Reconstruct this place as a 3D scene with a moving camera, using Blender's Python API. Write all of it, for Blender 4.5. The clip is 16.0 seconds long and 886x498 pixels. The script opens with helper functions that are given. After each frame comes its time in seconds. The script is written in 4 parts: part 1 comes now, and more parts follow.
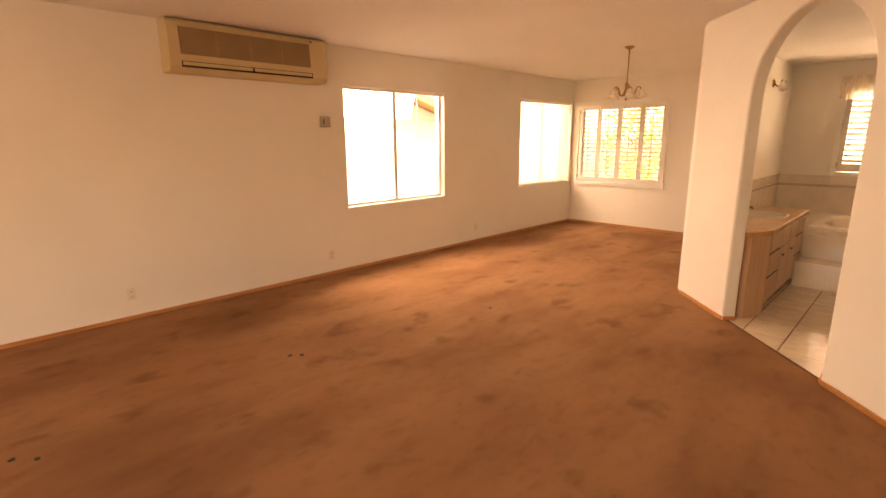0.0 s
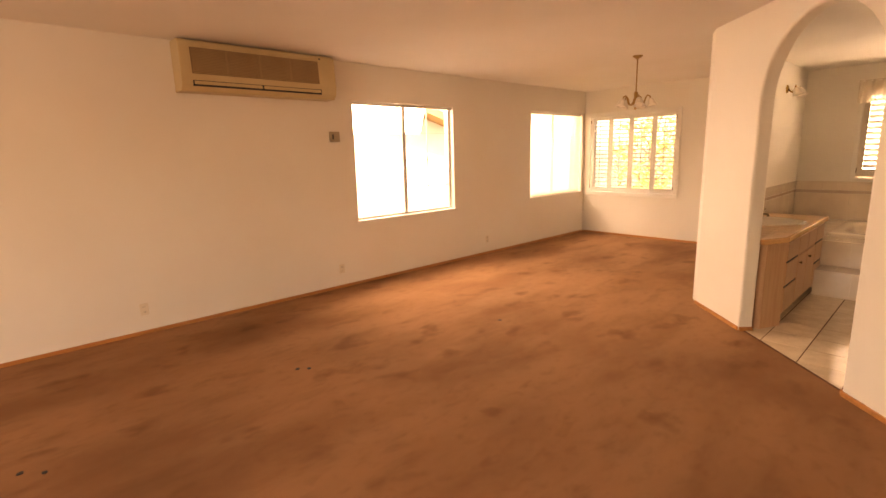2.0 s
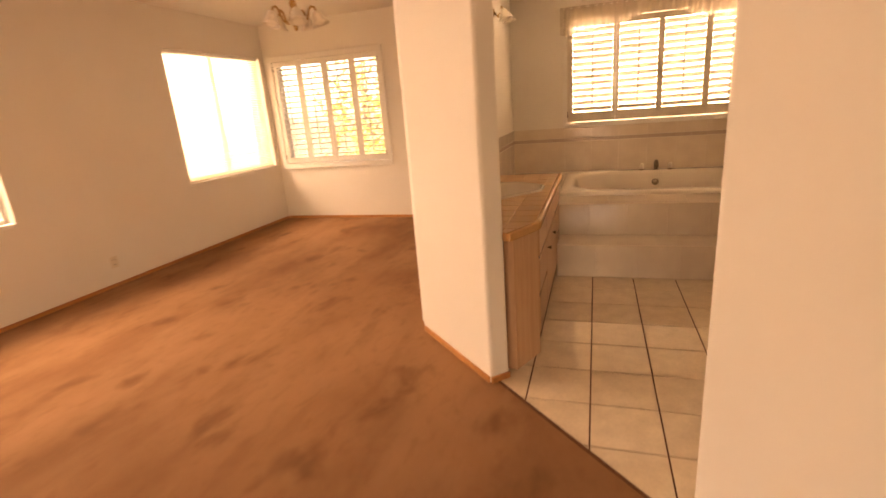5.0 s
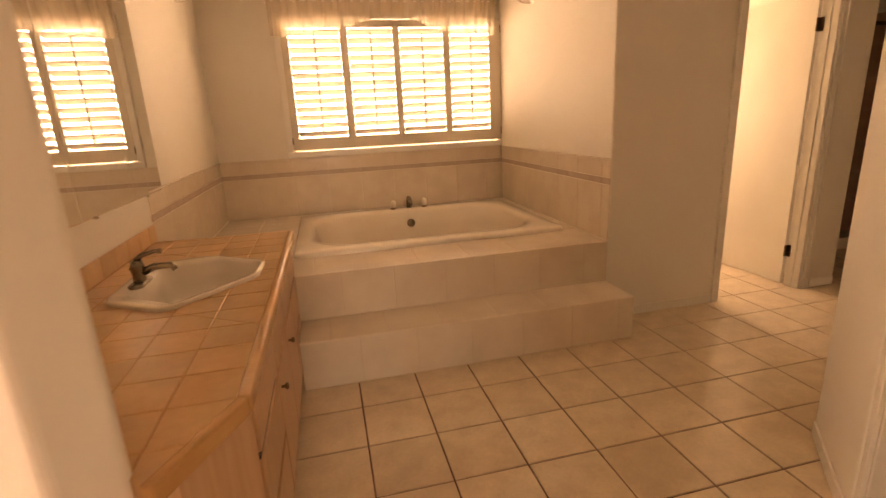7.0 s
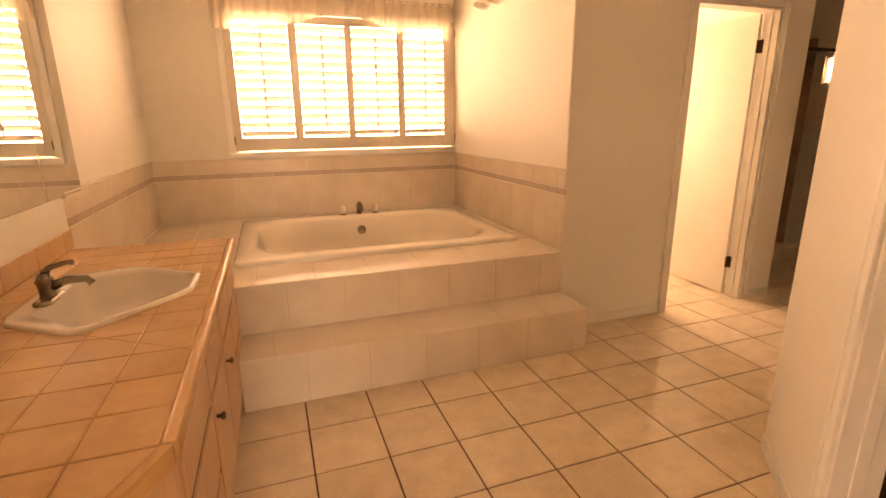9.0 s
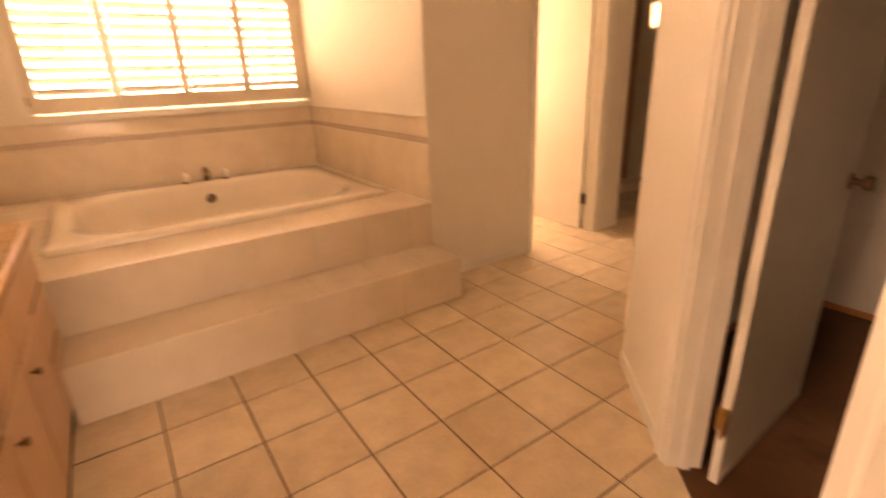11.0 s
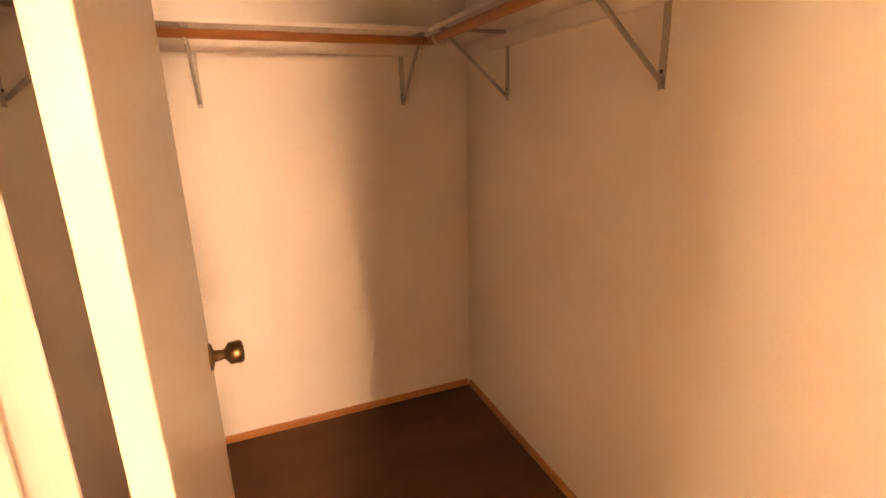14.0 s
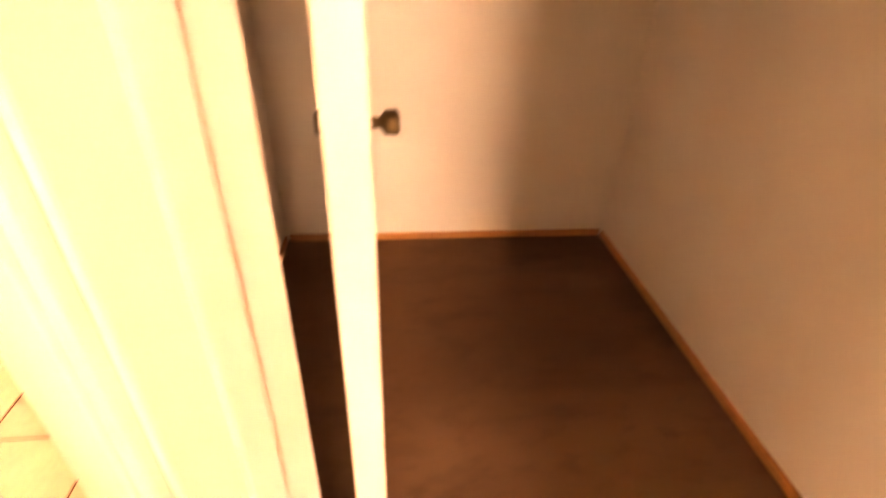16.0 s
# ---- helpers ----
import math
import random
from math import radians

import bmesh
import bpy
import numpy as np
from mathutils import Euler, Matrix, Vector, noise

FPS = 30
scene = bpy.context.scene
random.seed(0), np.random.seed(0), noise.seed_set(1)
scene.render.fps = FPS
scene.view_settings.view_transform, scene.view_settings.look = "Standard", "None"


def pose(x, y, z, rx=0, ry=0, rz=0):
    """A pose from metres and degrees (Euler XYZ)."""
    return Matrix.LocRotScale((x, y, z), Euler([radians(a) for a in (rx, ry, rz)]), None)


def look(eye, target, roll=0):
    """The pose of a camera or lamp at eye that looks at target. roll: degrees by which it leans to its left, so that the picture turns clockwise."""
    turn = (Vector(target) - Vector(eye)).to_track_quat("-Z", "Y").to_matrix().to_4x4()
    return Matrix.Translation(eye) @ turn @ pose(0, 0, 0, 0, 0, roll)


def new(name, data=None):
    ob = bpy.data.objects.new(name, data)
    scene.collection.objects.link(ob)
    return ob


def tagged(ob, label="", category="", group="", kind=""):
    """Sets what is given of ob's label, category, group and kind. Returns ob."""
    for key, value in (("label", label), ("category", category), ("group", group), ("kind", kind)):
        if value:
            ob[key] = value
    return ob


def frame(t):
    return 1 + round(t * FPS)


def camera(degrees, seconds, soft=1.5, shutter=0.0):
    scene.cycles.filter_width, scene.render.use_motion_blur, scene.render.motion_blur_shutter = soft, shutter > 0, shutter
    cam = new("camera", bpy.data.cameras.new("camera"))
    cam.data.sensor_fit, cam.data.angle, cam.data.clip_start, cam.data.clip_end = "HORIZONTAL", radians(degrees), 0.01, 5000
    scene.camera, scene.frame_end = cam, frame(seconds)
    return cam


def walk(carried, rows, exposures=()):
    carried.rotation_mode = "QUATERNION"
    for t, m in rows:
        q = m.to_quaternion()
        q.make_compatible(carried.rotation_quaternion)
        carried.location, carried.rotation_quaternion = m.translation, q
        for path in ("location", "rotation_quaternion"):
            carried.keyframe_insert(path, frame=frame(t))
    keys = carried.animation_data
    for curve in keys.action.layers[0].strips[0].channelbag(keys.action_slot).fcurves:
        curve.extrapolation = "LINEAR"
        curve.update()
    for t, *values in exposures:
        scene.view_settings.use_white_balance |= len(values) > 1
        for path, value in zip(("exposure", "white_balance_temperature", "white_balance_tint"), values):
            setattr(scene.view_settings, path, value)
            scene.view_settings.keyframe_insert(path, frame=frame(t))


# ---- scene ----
cam = camera(85.0, 16.0, shutter=0.5)
K = 0.925      # plan units to metres, so that the floor tiles are 0.305 m
PATH = [
    (0, (0.497, -0.828, 1.726), (-0.884, 0.549, 1.283), -0.4),
    (0.5, (0.538, -0.787, 1.706), (-0.848, 0.595, 1.296), -1.1),
    (1, (0.541, -0.785, 1.703), (-0.876, 0.573, 1.322), -1.5),
    (1.5, (0.552, -0.776, 1.700), (-0.872, 0.572, 1.306), -1.3),
    (2, (0.544, -0.760, 1.703), (-0.891, 0.578, 1.317), -1.5),
    (2.5, (0.505, -0.672, 1.682), (-0.912, 0.659, 1.211), -2.8),
    (3, (0.457, -0.371, 1.635), (-0.915, 0.975, 1.082), -0.4),
    (3.5, (0.294, 0.067, 1.608), (-0.890, 1.562, 1.008), -0.5),
    (3.7, (0.239, 0.322, 1.596), (-0.833, 1.900, 0.996), -0.9),
    (5.8, (-0.295, 2.63, 1.47), (-0.549, 4.547, 0.961), -2.9),
    (6, (-0.281, 2.828, 1.457), (-0.393, 4.765, 0.972), -1.9),
    (6.5, (-0.29, 3.203, 1.464), (0.059, 5.104, 0.949), -2.9),
    (7, (-0.236, 3.425, 1.472), (0.197, 5.305, 0.947), -2.8),
    (7.5, (-0.208, 3.515, 1.48), (0.362, 5.345, 0.91), -1.8),
    (8, (-0.227, 3.541, 1.486), (0.379, 5.368, 0.942), -1.4),
    (10.3, (-0.241, 3.575, 1.452), (0.442, 5.387, 0.95), 0.2),
    (10.5, (-0.214, 3.583, 1.477), (0.516, 5.368, 0.947), -1.0),
    (11, (-0.119, 3.646, 1.412), (0.933, 5.203, 0.727), -2.1),
    (11.5, (0.072, 3.732, 1.369), (1.483, 4.918, 0.595), -2.5),
    (12, (0.268, 3.819, 1.39), (1.964, 4.553, 0.626), -1.7),
    (12.5, (0.517, 3.949, 1.419), (2.361, 3.959, 0.643), -3.2),
    (13, (0.70, 4.033, 1.438), (2.54, 3.665, 0.725), -2.4),
    (13.5, (0.92, 4.065, 1.481), (2.73, 3.496, 0.848), -2.9),
    (14, (0.98, 4.117, 1.501), (2.77, 3.399, 0.97), -1.5),
    (14.5, (0.988, 4.121, 1.506), (2.769, 3.375, 0.987), -0.4),
    (15, (0.992, 4.119, 1.498), (2.771, 3.421, 0.908), 0.4),
    (15.5, (1.012, 4.143, 1.436), (2.781, 3.617, 0.666), 1.3),
    (16, (1.095, 4.196, 1.316), (2.766, 3.981, 0.239), 2.7),
]
EXPOSE = [(t, e, 13300, 34) for t, e in ((0, 2.42), (2.5, 2.42), (3.5, 2.65))]
EXPOSE += [(t, e, 14500, 38) for t, e in ((6.0, 2.2), (6.5, 2.25), (7.0, 2.46), (7.5, 2.66), (8.0, 2.9))]
EXPOSE += [(t, e, 16000, 44) for t, e in ((10.5, 3.1), (11.5, 2.98), (12.5, 2.9), (13.0, 3.3))]
EXPOSE += [(t, e, 17500, 50) for t, e in ((13.5, 4.4), (14.0, 5.05), (14.5, 5.45), (16.0, 5.1))]
walk(cam, [(t, look(K * Vector(eye), K * Vector(target), roll)) for t, eye, target, roll in PATH], EXPOSE)
SKY, SUN, W = 0.15, 5.0, 0.11

# ---- light ----
def make_world():
    w = bpy.data.worlds.new("sky")
    scene.world = w
    w.use_nodes = True
    nt = w.node_tree
    nt.nodes.clear()
    out = nt.nodes.new("ShaderNodeOutputWorld")
    bg = nt.nodes.new("ShaderNodeBackground")
    sky = nt.nodes.new("ShaderNodeTexSky")
    sky.sky_type = "NISHITA"
    sky.sun_disc = False
    sky.sun_elevation = radians(50)
    sky.sun_rotation = radians(125)
    bg.inputs["Strength"].default_value = SKY
    nt.links.new(sky.outputs[0], bg.inputs["Color"])
    nt.links.new(bg.outputs[0], out.inputs[0])


def sun_lamp():
    d = bpy.data.lights.new("sun", "SUN")
    d.energy, d.angle, d.color = SUN, radians(0.5), (1.0, 0.94, 0.86)
    az, el = radians(125), radians(50)
    way = Vector((math.sin(az) * math.cos(el), math.cos(az) * math.cos(el), math.sin(el)))
    ob = new("sun", d)
    ob.matrix_world = look(way * 40, (0, 0, 0))


def window_light(name, eye, target, w, h, watts, col=(1.0, 0.97, 0.92)):
    d = bpy.data.lights.new(name, "AREA")
    d.shape, d.size, d.size_y, d.energy, d.color = "RECTANGLE", w, h, watts, col
    ob = new(name, d)
    ob.matrix_world = look(eye, target)


make_world()
sun_lamp()
# daylight standing in the window openings
window_light("daylight_dining_blind", (-5.22, 7.43, 1.64), (0, 7.43, 1.64), 1.7, 1.5, 150 * W)
window_light("daylight_west_window", (-5.75, 3.7, 2.6), (-1.0, 3.2, 0.7), 1.9, 1.1, 300 * W)
window_light("daylight_bath_window", (0.54, 9.1, 1.7), (0.54, 7.6, 1.8), 2.6, 1.6, 315 * W, (1.0, 0.92, 0.80))
window_light("daylight_toilet_window", (3.0, 8.62, 1.7), (3.0, 0, 1.4), 0.5, 0.9, 65 * W, (1.0, 0.92, 0.80))
# fill lamp added behind a made-up opening, to brighten the shower
window_light("shower_fill", (5.72, 7.285, 1.96), (3, 7.4, 1.5), 0.3, 0.3, 28 * W)
window_light("daylight_south_opening", (-0.8, -4.55, 1.3), (-0.8, 0, 1.3), 3.6, 2.1, 130 * W)


# ---- materials ----
def material(name, base, rough=0.6, metal=0.0, dark=None, scale=8.0, bump=0.0, bump_scale=120.0, fine=0.0,
             spread=(0.35, 0.65), spec=0.5, vary=0.0, trans=0.0, coat=0.0):
    m = bpy.data.materials.new(name)
    m.use_nodes = True
    nt = m.node_tree
    p = nt.nodes["Principled BSDF"]
    p.inputs["Roughness"].default_value = rough
    p.inputs["Metallic"].default_value = metal
    p.inputs["Specular IOR Level"].default_value = spec
    p.inputs["Coat Weight"].default_value = coat
    if trans:
        p.inputs["Transmission Weight"].default_value = trans
    geo = nt.nodes.new("ShaderNodeNewGeometry")
    col = None
    if dark is not None:
        n = nt.nodes.new("ShaderNodeTexNoise")
        n.inputs["Scale"].default_value = scale
        n.inputs["Detail"].default_value = 5
        nt.links.new(geo.outputs["Position"], n.inputs["Vector"])
        r = nt.nodes.new("ShaderNodeMapRange")
        r.inputs["From Min"].default_value, r.inputs["From Max"].default_value = spread
        nt.links.new(n.outputs["Fac"], r.inputs["Value"])
        mix = nt.nodes.new("ShaderNodeMix")
        mix.data_type = "RGBA"
        mix.inputs["A"].default_value, mix.inputs["B"].default_value = (*dark, 1), (*base, 1)
        nt.links.new(r.outputs[0], mix.inputs["Factor"])
        col = mix.outputs["Result"]
        if fine:
            n2 = nt.nodes.new("ShaderNodeTexNoise")
            n2.inputs["Scale"].default_value = bump_scale
            n2.inputs["Detail"].default_value = 3
            nt.links.new(geo.outputs["Position"], n2.inputs["Vector"])
            r2 = nt.nodes.new("ShaderNodeMapRange")
            r2.inputs["From Min"].default_value, r2.inputs["From Max"].default_value = 0.25, 0.75
            r2.inputs["To Min"].default_value, r2.inputs["To Max"].default_value = 1 - fine, 1 + fine
            nt.links.new(n2.outputs["Fac"], r2.inputs["Value"])
            mul = nt.nodes.new("ShaderNodeMix")
            mul.data_type, mul.blend_type = "RGBA", "MULTIPLY"
            mul.inputs["Factor"].default_value = 1
            nt.links.new(col, mul.inputs["A"])
            nt.links.new(r2.outputs[0], mul.inputs["B"])
            col = mul.outputs["Result"]
        if vary:
            oi = nt.nodes.new("ShaderNodeObjectInfo")
            r3 = nt.nodes.new("ShaderNodeMapRange")
            r3.inputs["To Min"].default_value, r3.inputs["To Max"].default_value = 1 - vary, 1 + vary * 0.5
            nt.links.new(oi.outputs["Random"], r3.inputs["Value"])
            mul = nt.nodes.new("ShaderNodeMix")
            mul.data_type, mul.blend_type = "RGBA", "MULTIPLY"
            mul.inputs["Factor"].default_value = 1
            nt.links.new(col, mul.inputs["A"])
            nt.links.new(r3.outputs[0], mul.inputs["B"])
            col = mul.outputs["Result"]
        nt.links.new(col, p.inputs["Base Color"])
    else:
        p.inputs["Base Color"].default_value = (*base, 1)
    if bump:
        n = nt.nodes.new("ShaderNodeTexNoise")
        n.inputs["Scale"].default_value = bump_scale
        n.inputs["Detail"].default_value = 4
        nt.links.new(geo.outputs["Position"], n.inputs["Vector"])
        b = nt.nodes.new("ShaderNodeBump")
        b.inputs["Strength"].default_value = bump
        b.inputs["Distance"].default_value = 0.004
        nt.links.new(n.outputs["Fac"], b.inputs["Height"])
        nt.links.new(b.outputs[0], p.inputs["Normal"])
    return m


def carpet_material(name, base, dark, light):
    """Worn cut-pile carpet: broad soiled patches, long brushed streaks, small stains, fine pile."""
    m = material(name, base, rough=0.95, dark=dark, scale=0.75, bump=0.9, bump_scale=420, fine=0.35, spread=(0.34, 0.60), spec=0.1)
    nt = m.node_tree
    p = nt.nodes["Principled BSDF"]
    geo = nt.nodes.new("ShaderNodeNewGeometry")

    def noise(scale, detail, stretch, turn, distort=0.0):
        mp = nt.nodes.new("ShaderNodeMapping")
        mp.inputs["Rotation"].default_value = (0, 0, radians(turn))
        mp.inputs["Scale"].default_value = stretch
        nt.links.new(geo.outputs["Position"], mp.inputs["Vector"])
        n = nt.nodes.new("ShaderNodeTexNoise")
        n.inputs["Scale"].default_value, n.inputs["Detail"].default_value = scale, detail
        n.inputs["Distortion"].default_value = distort
        nt.links.new(mp.outputs[0], n.inputs["Vector"])
        return n.outputs["Fac"]

    def blend(col, fac, lo, hi, most, to):
        r = nt.nodes.new("ShaderNodeMapRange")
        r.interpolation_type = "SMOOTHSTEP"
        r.inputs["From Min"].default_value, r.inputs["From Max"].default_value = lo, hi
        r.inputs["To Max"].default_value = most
        nt.links.new(fac, r.inputs["Value"])
        mix = nt.nodes.new("ShaderNodeMix")
        mix.data_type = "RGBA"
        mix.inputs["B"].default_value = (*to, 1)
        nt.links.new(r.outputs[0], mix.inputs["Factor"])
        nt.links.new(col, mix.inputs["A"])
        return mix.outputs["Result"]

    col = p.inputs["Base Color"].links[0].from_socket
    deep = tuple(0.72 * c for c in dark)
    col = blend(col, noise(1.0, 6, (1.5, 0.6, 1), 24, 0.1), 0.36, 0.68, 0.75, light)
    col = blend(col, noise(1.0, 10, (5.0, 1.5, 1), 30, 0.1), 0.50, 0.76, 0.45, dark)
    col = blend(col, noise(3.2, 9, (1.2, 0.8, 1), 30, 0.2), 0.55, 0.74, 0.6, deep)
    col = blend(col, noise(11.0, 8, (1.4, 0.8, 1), 30, 0.2), 0.48, 0.78, 0.35, dark)
    nt.links.new(col, p.inputs["Base Color"])
    return m


def wood_material(name, base, dark, axis="z", rough=0.4):
    m = material(name, base, rough=rough, dark=dark, scale=3, spec=0.4)
    nt = m.node_tree
    n = next(k for k in nt.nodes if k.type == "TEX_NOISE")
    geo = next(k for k in nt.nodes if k.type == "NEW_GEOMETRY")
    mp = nt.nodes.new("ShaderNodeMapping")
    mp.inputs["Scale"].default_value = {"x": (1, 14, 14), "y": (14, 1, 14), "z": (14, 14, 1)}[axis]
    nt.links.new(geo.outputs["Position"], mp.inputs["Vector"])
    nt.links.new(mp.outputs[0], n.inputs["Vector"])
    return m


PAINT = material("wall_paint", (0.80, 0.755, 0.68), 0.7, dark=(0.765, 0.715, 0.635), scale=0.9, bump=0.12, bump_scale=90)
CEIL = material("ceiling_paint", (0.80, 0.76, 0.71), 0.9, dark=(0.77, 0.73, 0.67), scale=1.2, bump=0.35, bump_scale=60)
TRIM = material("white_trim_paint", (0.80, 0.77, 0.71), 0.4, dark=(0.76, 0.72, 0.65), scale=3)
DOORP = material("door_paint", (0.76, 0.73, 0.66), 0.33, dark=(0.72, 0.68, 0.61), scale=2.0, bump=0.05)
# the brown carpet again, its colours darkened to hold the closet's shade
CLOSETCARPET = carpet_material("carpet_brown_shaded", (0.20, 0.098, 0.054), (0.115, 0.056, 0.032), (0.27, 0.145, 0.085))
CARPET = carpet_material("carpet_brown", (0.35, 0.172, 0.088), (0.215, 0.10, 0.05), (0.43, 0.225, 0.122))
OAK = wood_material("oak_baseboard", (0.54, 0.225, 0.08), (0.45, 0.175, 0.06), "y")
ROD = wood_material("closet_rod_wood", (0.50, 0.20, 0.08), (0.42, 0.155, 0.06), "y", 0.35)
CABINET = wood_material("pickled_oak", (0.61, 0.38, 0.235), (0.55, 0.32, 0.19), "z")
TILE = material("floor_tile", (0.80, 0.66, 0.50), 0.09, dark=(0.71, 0.575, 0.43), scale=9, fine=0.05, bump_scale=60, vary=0.07)
GROUT = material("floor_grout", (0.17, 0.066, 0.028), 0.9, dark=(0.115, 0.045, 0.02), scale=14)
TUBTILE = material("tub_tile", (0.78, 0.675, 0.56), 0.07, dark=(0.72, 0.61, 0.50), scale=5, vary=0.012)
PALEGROUT = material("pale_grout", (0.72, 0.61, 0.50), 0.8, dark=(0.65, 0.55, 0.45), scale=14)
BANDTILE = material("accent_tile", (0.58, 0.46, 0.38), 0.2, dark=(0.54, 0.42, 0.34), scale=12, vary=0.06)
COUNTERTILE = material("counter_tile", (0.62, 0.36, 0.17), 0.32, dark=(0.55, 0.295, 0.13), scale=8, vary=0.10, fine=0.05, bump_scale=40)
EDGETILE = material("counter_edge_tile", (0.62, 0.36, 0.17), 0.25, dark=(0.54, 0.29, 0.125), scale=8)
COUNTERGROUT = material("counter_grout", (0.46, 0.25, 0.11), 0.8, dark=(0.40, 0.21, 0.09), scale=20)
SHOWERTILE = material("shower_tile", (0.60, 0.40, 0.29), 0.2, dark=(0.52, 0.33, 0.235), scale=7, vary=0.04)
PORCELAIN = material("porcelain", (0.78, 0.71, 0.62), 0.2, dark=(0.75, 0.66, 0.56), scale=2, coat=0.3)
CHROME = material("chrome", (0.62, 0.60, 0.57), 0.12, 1.0)
BRASS = material("brass", (0.62, 0.40, 0.15), 0.22, 1.0)
ANTIQUE = material("antique_brass", (0.22, 0.14, 0.075), 0.3, 1.0)
NICKEL = material("dull_nickel", (0.27, 0.23, 0.18), 0.22, 1.0)
DULLBRASS = material("dull_brass", (0.42, 0.25, 0.10), 0.28, 1.0)
STEELHINGE = material("hinge_metal", (0.16, 0.10, 0.06), 0.4, 1.0)
GREYMETAL = material("bracket_metal", (0.46, 0.43, 0.38), 0.45, 0.3, dark=(0.40, 0.37, 0.32), scale=20)
ACBODY = material("aged_plastic", (0.60, 0.47, 0.28), 0.45, dark=(0.55, 0.42, 0.24), scale=4)
ACTINT = material("tinted_plastic", (0.36, 0.24, 0.125), 0.5, dark=(0.31, 0.20, 0.10), scale=6)
ACDARK = material("intake_grille", (0.26, 0.165, 0.085), 0.6, dark=(0.22, 0.135, 0.07), scale=9)
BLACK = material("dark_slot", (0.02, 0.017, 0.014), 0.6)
PLASTIC = material("ivory_plastic", (0.72, 0.64, 0.52), 0.4)
THERM = material("grey_plastic", (0.36, 0.30, 0.22), 0.5)
ALU = material("window_aluminium", (0.66, 0.62, 0.56), 0.4, 0.2)
GLASS = material("window_glass", (1, 1, 1), 0.0, trans=1.0)
FROST = material("frosted_shade", (0.88, 0.80, 0.70), 0.3, trans=0.2)
MIRROR = material("mirror_glass", (0.88, 0.88, 0.86), 0.01, 1.0)
STUCCO = material("stucco", (0.82, 0.78, 0.70), 0.9, dark=(0.78, 0.74, 0.66), scale=3, bump=0.3)
EAVE = material("eave_boards", (0.55, 0.36, 0.17), 0.7, dark=(0.48, 0.29, 0.12), scale=3)
ROOF = material("roof_shingle", (0.30, 0.20, 0.14), 0.9, dark=(0.22, 0.14, 0.10), scale=6)
GROUND = material("dry_ground", (0.22, 0.18, 0.13), 0.95, dark=(0.15, 0.12, 0.085), scale=1.5, bump=0.4)
BARK = material("bark", (0.30, 0.22, 0.15), 0.9, dark=(0.2, 0.14, 0.10), scale=9)


def blind_material(name, col, through_share):
    m = bpy.data.materials.new(name)
    m.use_nodes = True
    nt = m.node_tree
    p = nt.nodes["Principled BSDF"]
    p.inputs["Base Color"].default_value = (*col, 1)
    p.inputs["Roughness"].default_value = 0.6
    t = nt.nodes.new("ShaderNodeBsdfTranslucent")
    t.inputs["Color"].default_value = (*col, 1)
    mix = nt.nodes.new("ShaderNodeMixShader")
    mix.inputs[0].default_value = through_share
    nt.links.new(p.outputs[0], mix.inputs[1])
    nt.links.new(t.outputs[0], mix.inputs[2])
    nt.links.new(mix.outputs[0], nt.nodes["Material Output"].inputs["Surface"])
    return m


BLIND = blind_material("blind_slat", (0.86, 0.80, 0.68), 0.45)
LEAF = blind_material("leaf_green", (0.64, 0.60, 0.22), 0.6)
SHEER = blind_material("sheer_fabric", (0.90, 0.80, 0.68), 0.65)
sheer_nodes = SHEER.node_tree
see = sheer_nodes.nodes.new("ShaderNodeBsdfTransparent")
veil = sheer_nodes.nodes.new("ShaderNodeMixShader")
veil.inputs[0].default_value = 0.3
cloth = sheer_nodes.nodes["Material Output"].inputs["Surface"].links[0].from_socket
sheer_nodes.links.new(cloth, veil.inputs[1])
sheer_nodes.links.new(see.outputs[0], veil.inputs[2])
sheer_nodes.links.new(veil.outputs[0], sheer_nodes.nodes["Material Output"].inputs["Surface"])
# trim white toned down: the backlit louvres' shade is in this colour
SHUTTER = material("shutter_paint_shaded", (0.68, 0.61, 0.51), 0.4, dark=(0.64, 0.57, 0.47), scale=4)


# ---- mesh helpers ----
def add_box(bm, x0, y0, z0, x1, y1, z1, m=None, bevel=0.0):
    t = bmesh.new()
    bmesh.ops.create_cube(t, size=1)
    for v in t.verts:
        v.co = Vector(((x0 + x1) / 2 + v.co.x * (x1 - x0), (y0 + y1) / 2 + v.co.y * (y1 - y0), (z0 + z1) / 2 + v.co.z * (z1 - z0)))
    if bevel:
        bmesh.ops.bevel(t, geom=t.edges[:], offset=bevel, segments=2, affect="EDGES", profile=0.5)
    merge(bm, t, m)


def merge(bm, t, m=None):
    if m is not None:
        t.transform(m)
    me = bpy.data.meshes.new("tmp")
    t.to_mesh(me)
    t.free()
    bm.from_mesh(me)
    bpy.data.meshes.remove(me)


def add_prism(bm, pts, z0, z1, bevel_z=0.0):
    t = bmesh.new()
    lo = [t.verts.new((x, y, z0)) for x, y in pts]
    hi = [t.verts.new((x, y, z1)) for x, y in pts]
    n = len(pts)
    t.faces.new(lo[::-1])
    t.faces.new(hi)
    for i in range(n):
        t.faces.new((lo[i], lo[(i + 1) % n], hi[(i + 1) % n], hi[i]))
    bmesh.ops.recalc_face_normals(t, faces=t.faces[:])
    if bevel_z:
        bmesh.ops.bevel(t, geom=[e for e in t.edges if abs(e.verts[0].co.z - e.verts[1].co.z) > 0.5 * (z1 - z0)], offset=bevel_z, segments=4, affect="EDGES", profile=0.5)
    merge(bm, t)


